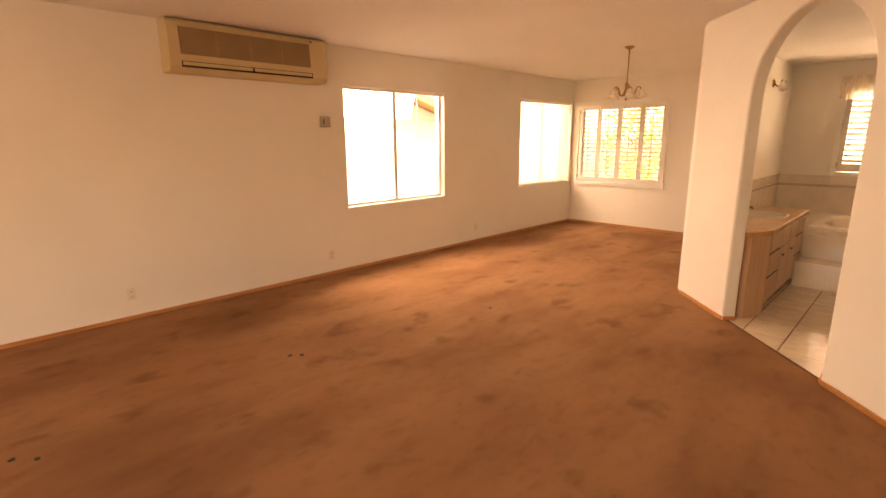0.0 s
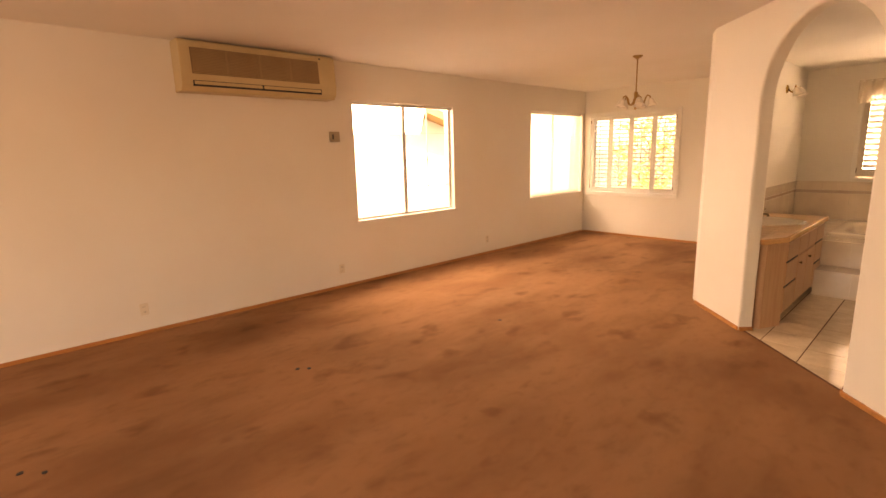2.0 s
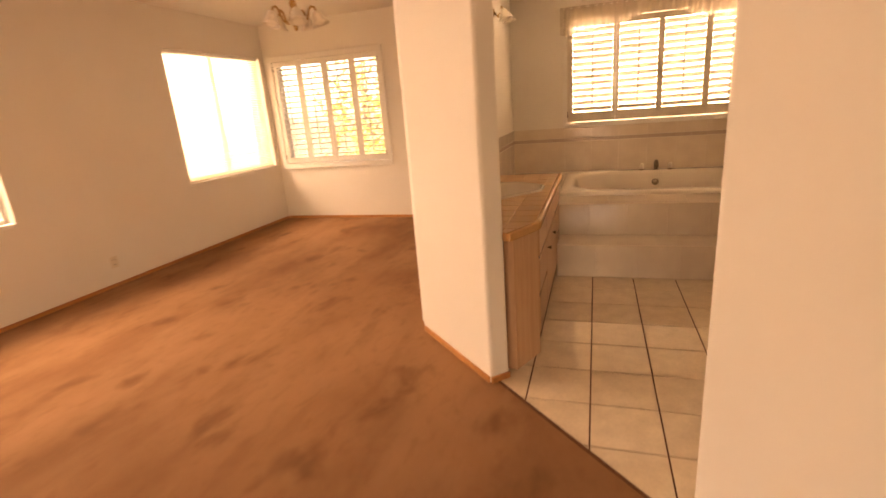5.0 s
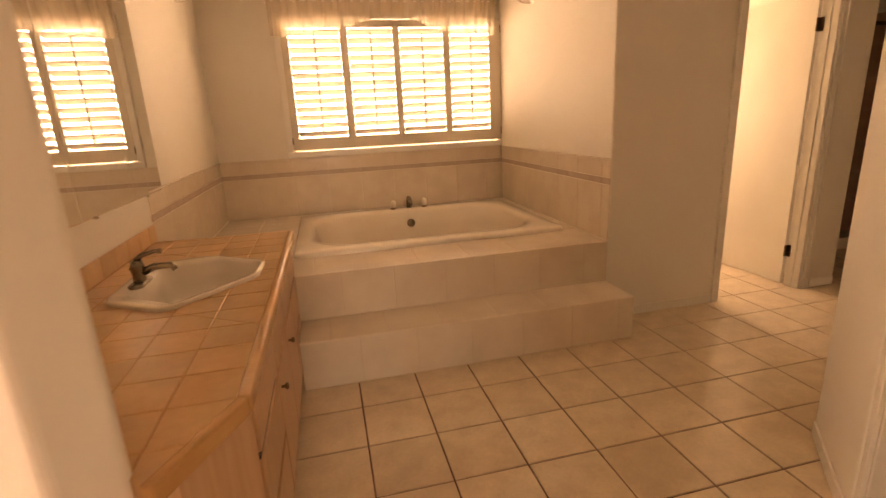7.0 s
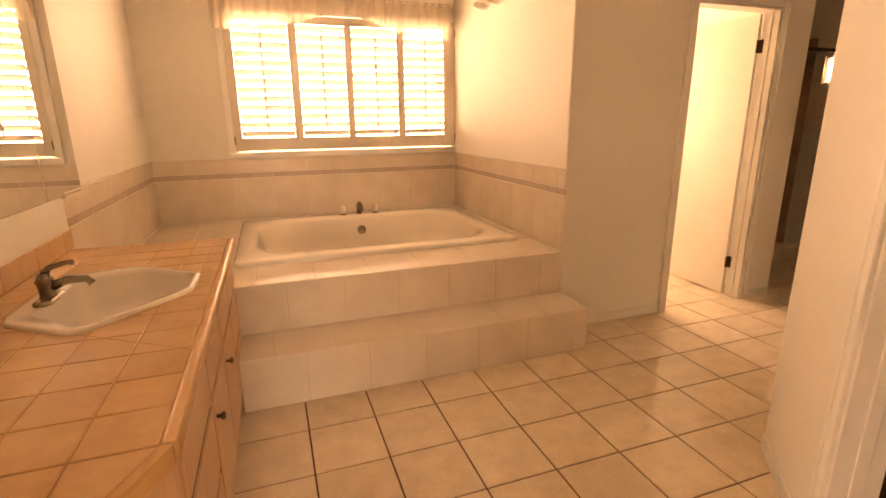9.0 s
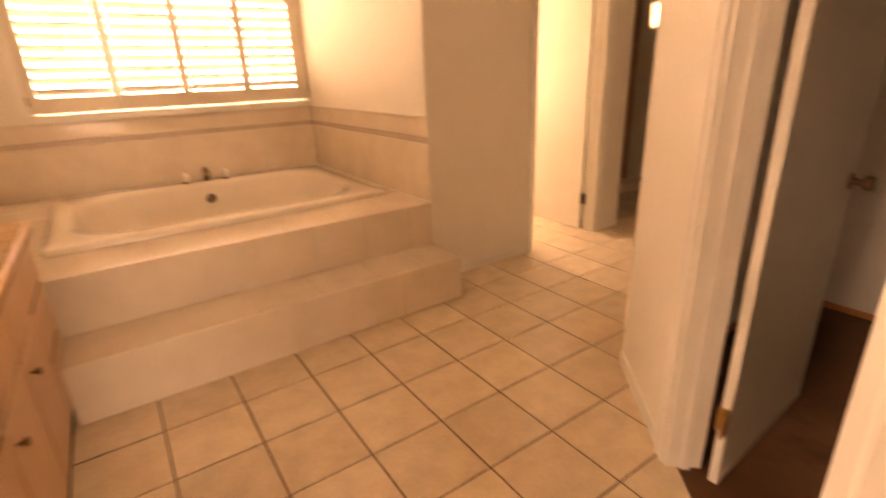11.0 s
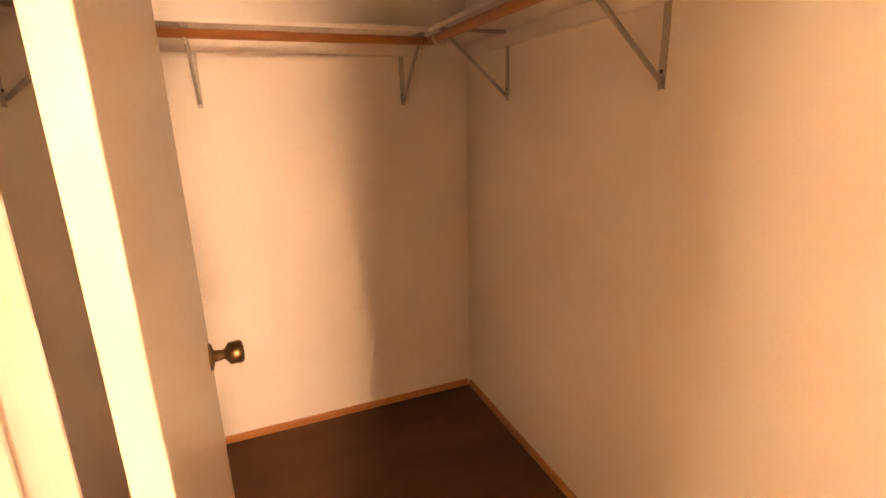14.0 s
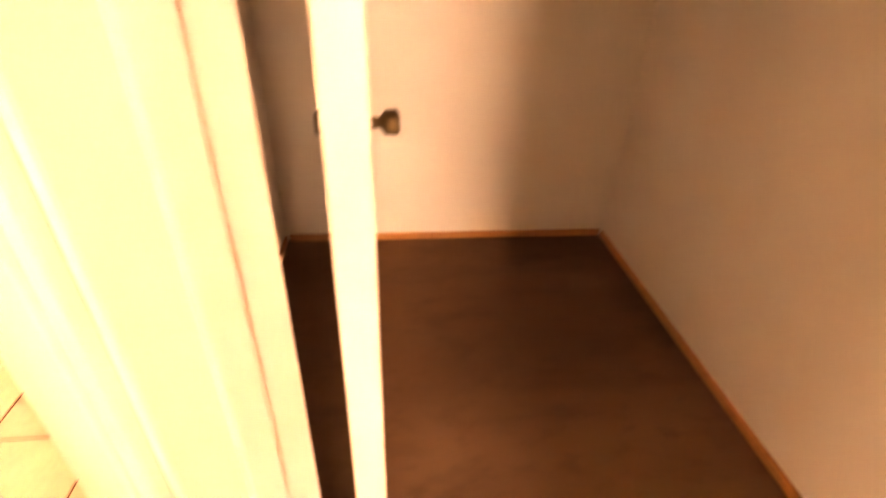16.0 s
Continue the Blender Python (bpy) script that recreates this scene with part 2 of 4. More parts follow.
def add_lathe(bm, profile, m=None, seg=24):
    """profile: (radius, z) pairs turned about z."""
    t = bmesh.new()
    rings = []
    for r, z in profile:
        rings.append([t.verts.new((max(r, 1e-4) * math.cos(2 * math.pi * k / seg), max(r, 1e-4) * math.sin(2 * math.pi * k / seg), z)) for k in range(seg)])
    for a, b in zip(rings, rings[1:]):
        for k in range(seg):
            t.faces.new((a[k], a[(k + 1) % seg], b[(k + 1) % seg], b[k]))
    for f in t.faces:
        f.smooth = True
    merge(bm, t, m)


def add_tube(bm, pts, r, seg=10, caps=True):
    t = bmesh.new()
    pts = [Vector(p) for p in pts]
    rings = []
    for i, p in enumerate(pts):
        d = (pts[min(i + 1, len(pts) - 1)] - pts[max(i - 1, 0)]).normalized()
        u = d.cross(Vector((0, 0, 1)))
        if u.length < 0.05:
            u = d.cross(Vector((1, 0, 0)))
        u.normalize()
        v = d.cross(u)
        rr = r[i] if isinstance(r, (list, tuple)) else r
        rings.append([t.verts.new(p + rr * (math.cos(2 * math.pi * k / seg) * u + math.sin(2 * math.pi * k / seg) * v)) for k in range(seg)])
    for a, b in zip(rings, rings[1:]):
        for k in range(seg):
            t.faces.new((a[k], a[(k + 1) % seg], b[(k + 1) % seg], b[k]))
    if caps:
        t.faces.new(rings[0])
        t.faces.new(rings[-1])
    bmesh.ops.recalc_face_normals(t, faces=t.faces[:])
    for f in t.faces:
        f.smooth = len(f.verts) == 4
    merge(bm, t)


def solid(name, bm, mat):
    me = bpy.data.meshes.new(name)
    bm.to_mesh(me)
    bm.free()
    me.materials.append(mat)
    return new(name, me)


def part(name, bm, mat, parent, label=""):
    ob = solid(name, bm, mat)
    ob.parent = parent
    ob.matrix_parent_inverse = parent.matrix_world.inverted() if parent.type != "EMPTY" else Matrix.Translation(-parent.location)
    if label:
        ob["label"] = label
    return ob


def thing(name, at, label, category, group="", kind=""):
    e = new(name)
    e.empty_display_size = 0.05
    e.location = at
    return tagged(e, label, category, group, kind)


def box_part(name, dims, mat, parent, label="", bevel=0.0, m=None):
    bm = bmesh.new()
    add_box(bm, *dims, m=m, bevel=bevel)
    return part(name, bm, mat, parent, label)


def structure(name, bm, mat, label, category):
    return tagged(solid(name, bm, mat), label, category, kind="structure")


H, BATHH = 2.86, 2.78


def wall(name, p0, p1, thick, label, openings=(), z1=H + 0.05, mat=None):
    """A wall whose seen face runs from p0 to p1; its thickness lies to the left of that way."""
    a, b = Vector((*p0, 0)), Vector((*p1, 0))
    length = (b - a).length
    ang = math.atan2(b.y - a.y, b.x - a.x)
    m = Matrix.Translation(a) @ Matrix.Rotation(ang, 4, "Z")
    cuts = sorted({0.0, length, *[o[0] for o in openings], *[o[1] for o in openings]})
    bm = bmesh.new()
    for s0, s1 in zip(cuts, cuts[1:]):
        mid = (s0 + s1) / 2
        hole = [o for o in openings if o[0] < mid < o[1]]
        if not hole:
            add_box(bm, s0, 0, -0.1, s1, thick, z1, m)
        else:
            if hole[0][2] > 0.01:
                add_box(bm, s0, 0, -0.1, s1, thick, hole[0][2], m)
            add_box(bm, s0, 0, hole[0][3], s1, thick, z1, m)
    return structure(name, bm, mat or PAINT, label, "wall")


# ---- the shell ----
# the arch wall stands at 45 degrees: seen face x + y = 3.47
PIL0, END = (-1.32, 4.79), (0.69, 2.78)
BACK = 8.457
R2 = math.sqrt(0.5)


def build_shell():
    bm = bmesh.new()
    add_prism(bm, [(-4.9, -4.5), (4.2, -4.5), (4.2, 2.9), (0.65, 2.9), (-1.42, 4.97), (-1.42, 8.4), (-4.9, 8.4)], -0.12, 0)
    structure("floor_living", bm, CARPET, "worn reddish-brown cut-pile carpet with soiled patches", "carpet")
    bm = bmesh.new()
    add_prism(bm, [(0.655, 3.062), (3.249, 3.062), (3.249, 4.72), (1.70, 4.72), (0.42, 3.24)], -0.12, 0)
    structure("floor_closet", bm, CLOSETCARPET, "soiled brown carpet on the closet floor, darkened to stand for shade", "carpet")
    bm = bmesh.new()
    add_box(bm, -5.1, -4.7, H, 4.4, 8.6, H + 0.12)
    add_box(bm, 4.4, 2.7, H, 5.7, 8.6, H + 0.12)
    structure("ceiling", bm, CEIL, "off-white lightly textured flat ceiling", "ceiling")
    bm = bmesh.new()
    add_prism(bm, [(-1.30, 4.97), (0.40, 3.27), (0.47, 3.34), (1.80, 4.87), (5.52, 4.87), (5.52, BACK + 0.02), (-1.30, BACK + 0.02)], BATHH, BATHH + 0.05)
    structure("ceiling_bath", bm, CEIL, "off-white flat bathroom ceiling", "ceiling")

    wall("wall_west", (-4.9, -4.5), (-4.9, 8.4), 0.2, "long off-white painted wall with two windows",
         [(2.797 + 4.5, 4.597 + 4.5, 0.848, 2.397), (6.56 + 4.5, 8.30 + 4.5, 0.857, 2.42)])
    wall("wall_north", (-5.1, 8.4), (-1.42, 8.4), 0.2, "off-white painted end wall with a shuttered window", [(0.35, 2.08, 0.86, 2.34)])
    wall("wall_south", (4.2, -4.5), (-5.1, -4.5), 0.2, "off-white painted wall with a wide glazed opening", [(3.2, 6.8, 0.05, 2.4)])
    wall("wall_east", (4.2, 2.78), (4.2, -4.5), 0.2, "plain off-white painted wall")
    bm = bmesh.new()
    add_prism(bm, [(-1.42, 5.0), (-1.222, 4.9), (-1.222, BACK + 0.15), (-1.42, BACK + 0.15)], -0.1, H + 0.05)
    add_prism(bm, [(PIL0[0], PIL0[1]), (PIL0[0] + 0.106, PIL0[1] + 0.106), (-1.222, 4.9), (-1.42, 5.0)], -0.1, H + 0.05)
    structure("wall_bathroom_west", bm, PAINT, "off-white painted wall behind the vanity", "wall")

    # arch wall, its outline cut out of one slab
    length = (Vector(END) - Vector(PIL0)).length
    u0, u1, spring = 0.845, 2.085, 2.065
    c, r = (u0 + u1) / 2, (u1 - u0) / 2
    pts = [(0, -0.1), (u0, -0.1), (u0, spring)]
    pts += [(c - r * math.cos(math.pi * k / 24), spring + r * 1.0 * math.sin(math.pi * k / 24)) for k in range(1, 24)]
    pts += [(u1, spring), (u1, -0.1), (length, -0.1), (length, H + 0.05), (0, H + 0.05)]
    t = bmesh.new()
    front = [t.verts.new((u, 0, z)) for u, z in pts]
    back = [t.verts.new((u, 0.13, z)) for u, z in pts]
    n = len(pts)
    t.faces.new(front)
    t.faces.new(back[::-1])
    for i in range(n):
        t.faces.new((front[i], back[i], back[(i + 1) % n], front[(i + 1) % n]))
    bmesh.ops.recalc_face_normals(t, faces=t.faces[:])
    rim = []
    for e in t.edges:
        va, vb = e.verts
        same = abs(va.co.y - vb.co.y) < 1e-4
        inside = all(u0 - 1e-3 <= v.co.x <= u1 + 1e-3 and v.co.z < spring + r + 0.01 for v in (va, vb)) and not (va.co.z < 0 and vb.co.z < 0)
        if same and inside:
            rim.append(e)
    bmesh.ops.bevel(t, geom=rim, offset=0.022, segments=4, affect="EDGES", profile=0.5)
    bm = bmesh.new()
    merge(bm, t, Matrix.Translation((*PIL0, 0)) @ Matrix.Rotation(radians(-45), 4, "Z"))
    structure("wall_arch", bm, PAINT, "off-white wall with a round-topped arched opening", "wall")

    # closet wall, at 45 degrees the other way, with its doorway
    wall("wall_closet", CW0, CW1, 0.12, "off-white painted diagonal wall with a doorway", [(DOOR0, DOOR1, 0, 2.21)])
    wall("wall_hall_south", (5.5, 4.89), (1.79, 4.89), 0.17, "off-white painted wall")
    # unseen, added to shut outdoor light out of the void
    wall("wall_void_east", (5.5, 4.72), (5.5, 2.9), 0.12, "plain unseen wall keeping outdoor light out of the void behind the closet")
    wall("wall_closet_east", (3.249, 4.72), (3.249, 3.062), 0.12, "cream painted closet wall")
    wall("wall_closet_south", (5.62, 3.062), (0.60, 3.062), 0.127, "cream painted closet wall")
    wall("wall_living_north", (0.70, 2.78), (4.4, 2.78), 0.12, "off-white painted wall")
    wall("wall_bath_north", (-1.222, BACK), (5.5, BACK), 0.15, "off-white painted bathroom wall with a shuttered window",
         [(0.722, 2.80, 1.19, 2.42), (3.95, 4.5, 1.2, 2.15)])
    bm = bmesh.new()
    add_prism(bm, [(1.62, 6.348), (2.56, 6.348), (2.56, BACK), (1.62, BACK)], -0.1, H + 0.05, 0.012)
    structure("wall_tub_end", bm, PAINT, "off-white painted wall block at the end of the tub", "wall")
    wall("wall_toilet", (2.56, 6.348), (3.70, 6.348), 0.12, "off-white painted wall with a doorway", [(0.02, 0.81, 0, 2.24)])
    wall("wall_shower_west", (3.70, 6.468), (3.70, BACK), 0.12, "off-white painted partition wall")
    # the small opening is added, for the fill lamp behind it
    wall("wall_hall_east", (5.5, BACK), (5.5, 4.7), 0.12, "off-white painted hall wall with a small added high opening", [(BACK - 7.42, BACK - 7.15, 1.82, 2.10)])


DOOR0, DOOR1 = 0.68, 1.415          # the closet doorway, along its wall
CW0, CW1 = (1.79, 4.89), (0.38, 3.26)
build_shell()


def board_run(name, runs, label, mat=None, h=0.038, d=0.014):
    for (x0, y0), (x1, y1) in runs:
        a, b = Vector((x0, y0, 0)), Vector((x1, y1, 0))
        m = Matrix.Translation(a) @ Matrix.Rotation(math.atan2(b.y - a.y, b.x - a.x), 4, "Z")
        bm = bmesh.new()
        add_box(bm, 0, -d, 0.001, (b - a).length, 0.002, h, m, 0.004)
        structure(name, bm, mat or OAK, label, "baseboard")


q = R2
board_run("baseboard", [((-4.9, -4.48), (-4.9, 8.39)), ((-4.88, 8.4), (-1.42, 8.4)), (PIL0, (PIL0[0] + 0.835 * q, PIL0[1] - 0.835 * q)),
                        ((PIL0[0] + 2.095 * q, PIL0[1] - 2.095 * q), (END[0] + 0.01, END[1] - 0.01)), ((0.70, 2.78), (4.2, 2.78)),
                        ((3.249, 4.7), (3.249, 3.077)), ((3.232, 3.062), (0.68, 3.062)), ((1.85, 4.72), (3.232, 4.72))],
          "honey-stained oak baseboard strip along the carpet")
# returns on both sides of the arch
board_run("baseboard", [((-0.7225, 4.1925), (-0.6335, 4.2815)), ((0.243, 3.405), (0.155, 3.315))], "honey-stained oak baseboard strip wrapping the arch jamb")
board_run("baseboard", [((1.64, 6.348), (2.55, 6.348)), ((3.46, 6.348), (3.70, 6.348)), ((1.79, 4.89), (1.79 - 0.654 * 0.61, 4.89 - 0.756 * 0.61))],
          "white tile baseboard", TRIM, 0.07, 0.01)


# ---- windows ----
def slider_window():
    x = -5.03
    y0, y1, z0, z1 = 2.797, 4.597, 0.848, 2.397
    w = tagged(new("window_west"), "white aluminium sliding window with bright daylight and thin muntins", "window", kind="structure")
    w.location = (x, y0, z0)
    f = 0.035
    for d in ((x, y0, z0, x + 0.05, y1, z0 + f), (x, y0, z1 - f, x + 0.05, y1, z1), (x, y0, z0 + f, x + 0.05, y0 + f, z1 - f), (x, y1 - f, z0 + f, x + 0.05, y1, z1 - f)):
        box_part("window_frame", d, ALU, w, bevel=0.004)
    mid = (y0 + y1) / 2 - 0.03
    box_part("meeting_stile", (x + 0.01, mid, z0 + f, x + 0.045, mid + 0.055, z1 - f), ALU, w, bevel=0.004)
    for k in (1, 2, 3):
        z = z0 + (z1 - z0) * k / 4
        box_part("muntin", (x + 0.02, mid + 0.055, z - 0.006, x + 0.03, y1 - f, z + 0.006), ALU, w)
    yy = (mid + 0.055 + y1 - f) / 2
    box_part("muntin", (x + 0.018, yy - 0.006, z0 + f, x + 0.032, yy + 0.006, z1 - f), ALU, w)
    for a, b in ((y0 + f, mid), (mid + 0.055, y1 - f)):
        p = box_part("pane", (x + 0.023, a, z0 + f, x + 0.027, b, z1 - f), GLASS, w)
        p.visible_shadow = False
    box_part("window_sill", (-5.08, y0 - 0.01, z0 - 0.03, -4.885, y1 + 0.01, z0 + 0.006), TRIM, w, bevel=0.005)
    box_part("head_rail", (-4.945, y0 + 0.01, z1 - 0.045, -4.905, y1 - 0.01, z1 - 0.008), TRIM, w, "narrow blind head rail", bevel=0.004)


def blind_window():
    y0, y1, z0, z1 = 6.56, 8.30, 0.857, 2.42
    w = tagged(new("window_dining_west"), "window behind a closed white mini blind glowing with daylight", "window", kind="structure")
    w.location = (-5.04, y0, z0)
    f = 0.035
    for d in ((-5.06, y0, z0, -5.01, y1, z0 + f), (-5.06, y0, z1 - f, -5.01, y1, z1), (-5.06, y0, z0 + f, -5.01, y0 + f, z1 - f), (-5.06, y1 - f, z0 + f, -5.01, y1, z1 - f)):
        box_part("window_frame", d, ALU, w, bevel=0.004)
    box_part("meeting_stile", (-5.05, 7.40, z0 + f, -5.015, 7.46, z1 - f), ALU, w)
    p = box_part("pane", (-5.037, y0 + f, z0 + f, -5.033, y1 - f, z1 - f), GLASS, w)
    p.visible_shadow = False
    box_part("window_sill", (-5.08, y0 - 0.01, z0 - 0.03, -4.885, y1 + 0.01, z0 + 0.006), TRIM, w, bevel=0.005)
    b = thing("mini_blind", (-4.94, y0, z1), "closed white horizontal mini blind with daylight behind it", "window blind")
    box_part("head_rail", (-4.96, y0 + 0.012, z1 - 0.04, -4.92, y1 - 0.012, z1 - 0.004), TRIM, b, bevel=0.004)
    n = 62
    t = bmesh.new()
    add_box(t, -0.0125, y0 + 0.015, -0.0006, 0.0125, y1 - 0.015, 0.0006)
    me = bpy.data.meshes.new("slat")
    t.to_mesh(me)
    t.free()
    me.materials.append(BLIND)
    top, bot = z1 - 0.055, z0 + 0.03
    for k in range(n):
        o = new("slat", me)
        o.parent = b
        o.matrix_parent_inverse = Matrix.Translation(-b.location)
        o.matrix_basis = pose(-4.94, 0, top - (top - bot) * k / (n - 1), 0, 52 + 3 * math.sin(k * 1.7), 0)
    box_part("bottom_rail", (-4.955, y0 + 0.015, z0 + 0.008, -4.925, y1 - 0.015, z0 + 0.024), TRIM, b, bevel=0.004)
    for y in (y0 + 0.25, y1 - 0.25, (y0 + y1) / 2):
        box_part("ladder_cord", (-4.926, y - 0.001, z0 + 0.02, -4.924, y + 0.001, z1 - 0.04), TRIM, b)


def shutter_set(name, label, face, x0, x1, z0, z1, panels, slat_open, zb, zt, inner, paint):
    """Plantation shutters in a frame whose back lies in the plane y = face; panels: (x0, x1) of each louvred field."""
    s = thing(name, (x0, face, z0), label, "window shutters")
    fw = inner
    y0, y1 = face - 0.035, face + 0.03
    box_part("frame", (x0, y0, z0, x1, y1, z0 + fw), TRIM, s, bevel=0.006)
    box_part("frame", (x0, y0, z1 - fw, x1, y1, z1), TRIM, s, bevel=0.006)
    box_part("frame", (x0, y0, z0 + fw, x0 + fw, y1, z1 - fw), TRIM, s, bevel=0.006)
    box_part("frame", (x1 - fw, y0, z0 + fw, x1, y1, z1 - fw), TRIM, s, bevel=0.006)
    pitch = 0.079
    edges = [x0 + fw + 0.004] + [(a[1] + b[0]) / 2 for a, b in zip(panels, panels[1:])] + [x1 - fw - 0.004]
    ya, yb = face - 0.022, face + 0.008
    for k, (a, b) in enumerate(panels):
        e0, e1 = edges[k] + 0.0006, edges[k + 1] - 0.0006
        lo, hi = z0 + fw + 0.014, z1 - fw - 0.006
        p = box_part("panel", (e0, ya, lo, a, yb, hi), paint, s, bevel=0.003)
        box_part("stile", (b, ya, lo, e1, yb, hi), paint, p, bevel=0.003)
        box_part("rail", (a, ya, lo, b, yb, zb), paint, p, bevel=0.003)
        box_part("rail", (a, ya, zt, b, yb, hi), paint, p, bevel=0.003)
        n = int(round((zt - zb) / pitch))
        step = (zt - zb) / n
        for j in range(n):
            bm = bmesh.new()
            add_box(bm, a + 0.002, -0.038, -0.005, b - 0.002, 0.038, 0.005, pose(0, face - 0.007, zb + step * (j + 0.5), slat_open, 0, 0), 0.004)
            part("louvre", bm, paint, p)
        bm = bmesh.new()
        xm = (a + b) / 2
        add_box(bm, xm - 0.008, face - 0.058, zb + 0.06, xm + 0.008, face - 0.046, zt - 0.05, bevel=0.002)
        part("tilt_rod", bm, paint, p)
        for zz in (lo + 0.09, hi - 0.09):
            if k in (0, len(panels) - 1):
                xx = e0 - 0.006 if k == 0 else e1 - 0.006
                box_part("hinge", (xx, ya - 0.006, zz - 0.035, xx + 0.012, ya, zz + 0.035), STEELHINGE, p)
    return s


slider_window()
blind_window()
shutter_set("plantation_shutters", "white four-panel plantation shutters with open louvres and foliage behind", 8.4, -4.82, -2.98, 0.79, 2.42,
            [(-4.68, -4.36), (-4.27, -3.94), (-3.85, -3.50), (-3.41, -3.08)], -8, 0.955, 2.27, 0.075, TRIM)
shutter_set("plantation_shutters", "white four-panel plantation shutters with open louvres above the tub", BACK, -0.58, 1.68, 1.155, 2.46,
            [(-0.455, 0.015), (0.09, 0.52), (0.585, 1.02), (1.09, 1.50)], -35, 1.335, 2.33, 0.055, SHUTTER)


def back_window(name, x0, x1, z0, z1, y, label):
    w = tagged(new(name), label, "window", kind="structure")
    w.location = (x0, y, z0)
    f = 0.03
    for d in ((x0, y, z0, x1, y + 0.04, z0 + f), (x0, y, z1 - f, x1, y + 0.04, z1), (x0, y, z0 + f, x0 + f, y + 0.04, z1 - f), (x1 - f, y, z0 + f, x1, y + 0.04, z1 - f)):
        box_part("window_frame", d, ALU, w)
    p = box_part("pane", (x0 + f, y + 0.018, z0 + f, x1 - f, y + 0.022, z1 - f), GLASS, w)
    p.visible_shadow = False


back_window("window_dining_north", -4.75, -3.02, 0.86, 2.34, 8.54, "clear window behind the dining shutters")
# lit pane in place of a faint reflection on the shower wall
SHOWERPANE = blind_material("reflection_sheet", (0.80, 0.70, 0.60), 0.45)
pane_window = tagged(new("shower_reflection"), "small translucent pane standing for a faint reflection in the shower", "window", kind="structure")
pane_window.location = (5.55, 7.285, 1.96)
box_part("pane", (5.548, 7.155, 1.825, 5.554, 7.415, 2.095), SHOWERPANE, pane_window)
for d in ((5.53, 7.15, 1.82, 5.575, 7.165, 2.10), (5.53, 7.405, 1.82, 5.575, 7.42, 2.10), (5.53, 7.165, 1.82, 5.575, 7.405, 1.835), (5.53, 7.165, 2.085, 5.575, 7.405, 2.10)):
    box_part("window_frame", d, ALU, pane_window)
back_window("window_bath", -0.50, 1.578, 1.19, 2.42, 8.55, "bright window behind the bathroom shutters")


# ---- living room things ----
def air_conditioner():
    y0, y1, z0, z1 = 0.75, 2.43, 2.365, 2.845
    a = thing("air_conditioner", (-4.9, 1.6, z0), "aged beige wall-mounted split air conditioner under the ceiling", "air conditioner")
    prof = [(-4.9, z0), (-4.70, z0), (-4.655, z0 + 0.05), (-4.645, z0 + 0.14), (-4.665, z1 - 0.03), (-4.70, z1), (-4.9, z1)]
    bm = bmesh.new()
    lo = [bm.verts.new((x, y0, z)) for x, z in prof]
    hi = [bm.verts.new((x, y1, z)) for x, z in prof]
    bm.faces.new(lo)
    bm.faces.new(hi[::-1])
    for i in range(len(prof)):
        j = (i + 1) % len(prof)
        bm.faces.new((lo[i], hi[i], hi[j], lo[j]))
    bmesh.ops.recalc_face_normals(bm, faces=bm.faces[:])
    bmesh.ops.bevel(bm, geom=bm.edges[:], offset=0.008, segments=2, affect="EDGES", profile=0.5)
    part("casing", bm, ACBODY, a)
    g0, g1 = y0 + 0.10, y1 - 0.22
    m = Matrix.Translation((-4.6435, 0, z0 + 0.160)) @ Matrix.Rotation(radians(-4.3), 4, "Y")
    box_part("intake", (-0.006, g0, 0, 0.0, g1, 0.245), ACDARK, a, "brown fine-ribbed intake grille", m=m)
    wide = (g1 - g0) / 4
    for k in range(4):
        p0, p1 = g0 + wide * k + 0.012, g0 + wide * (k + 1) - 0.012
        for j in range(16):
            zz = 0.008 + j * 0.0148
            box_part("fin", (-0.001, p0, zz, 0.004, p1, zz + 0.0075), ACTINT, a, m=m)
    for k in (1, 2, 3):
        yy = g0 + wide * k
        box_part("mullion", (-0.002, yy - 0.010, 0, 0.006, yy + 0.010, 0.245), ACTINT, a, m=m, bevel=0.002)
    box_part("top_rim", (-0.006, g0 - 0.03, 0.246, 0.007, g1 + 0.02, 0.262), ACBODY, a, m=m, bevel=0.003)
    box_part("air_outlet", (-4.662, y0 + 0.1, z0 + 0.045, -4.643, y1 - 0.2, z0 + 0.10), BLACK, a, "dark air outlet slot")
    for s0, s1 in ((y0 + 0.11, (y0 + y1) / 2 - 0.06), ((y0 + y1) / 2 - 0.04, y1 - 0.21)):
        box_part("louvre", (-4.652, s0, z0 + 0.062, -4.638, s1, z0 + 0.094), ACBODY, a, bevel=0.003)
    box_part("indicator", (-4.652, y1 - 0.21, z1 - 0.055, -4.640, y1 - 0.195, z1 - 0.04), BLACK, a)


def wall_box(name, y, z, w, h, d, mat, label, cat, detail):
    t = thing(name, (-4.9, y, z), label, cat)
    box_part("plate", (-4.9, y - w / 2, z - h / 2, -4.9 + d, y + w / 2, z + h / 2), mat, t, bevel=0.003)
    for dy, dz, ww, hh, n in detail:
        box_part(n, (-4.9 + d - 0.001, y + dy - ww / 2, z + dz - hh / 2, -4.9 + d + 0.0015, y + dy + ww / 2, z + dz + hh / 2), BLACK if "slot" in n else mat, t)
    return t


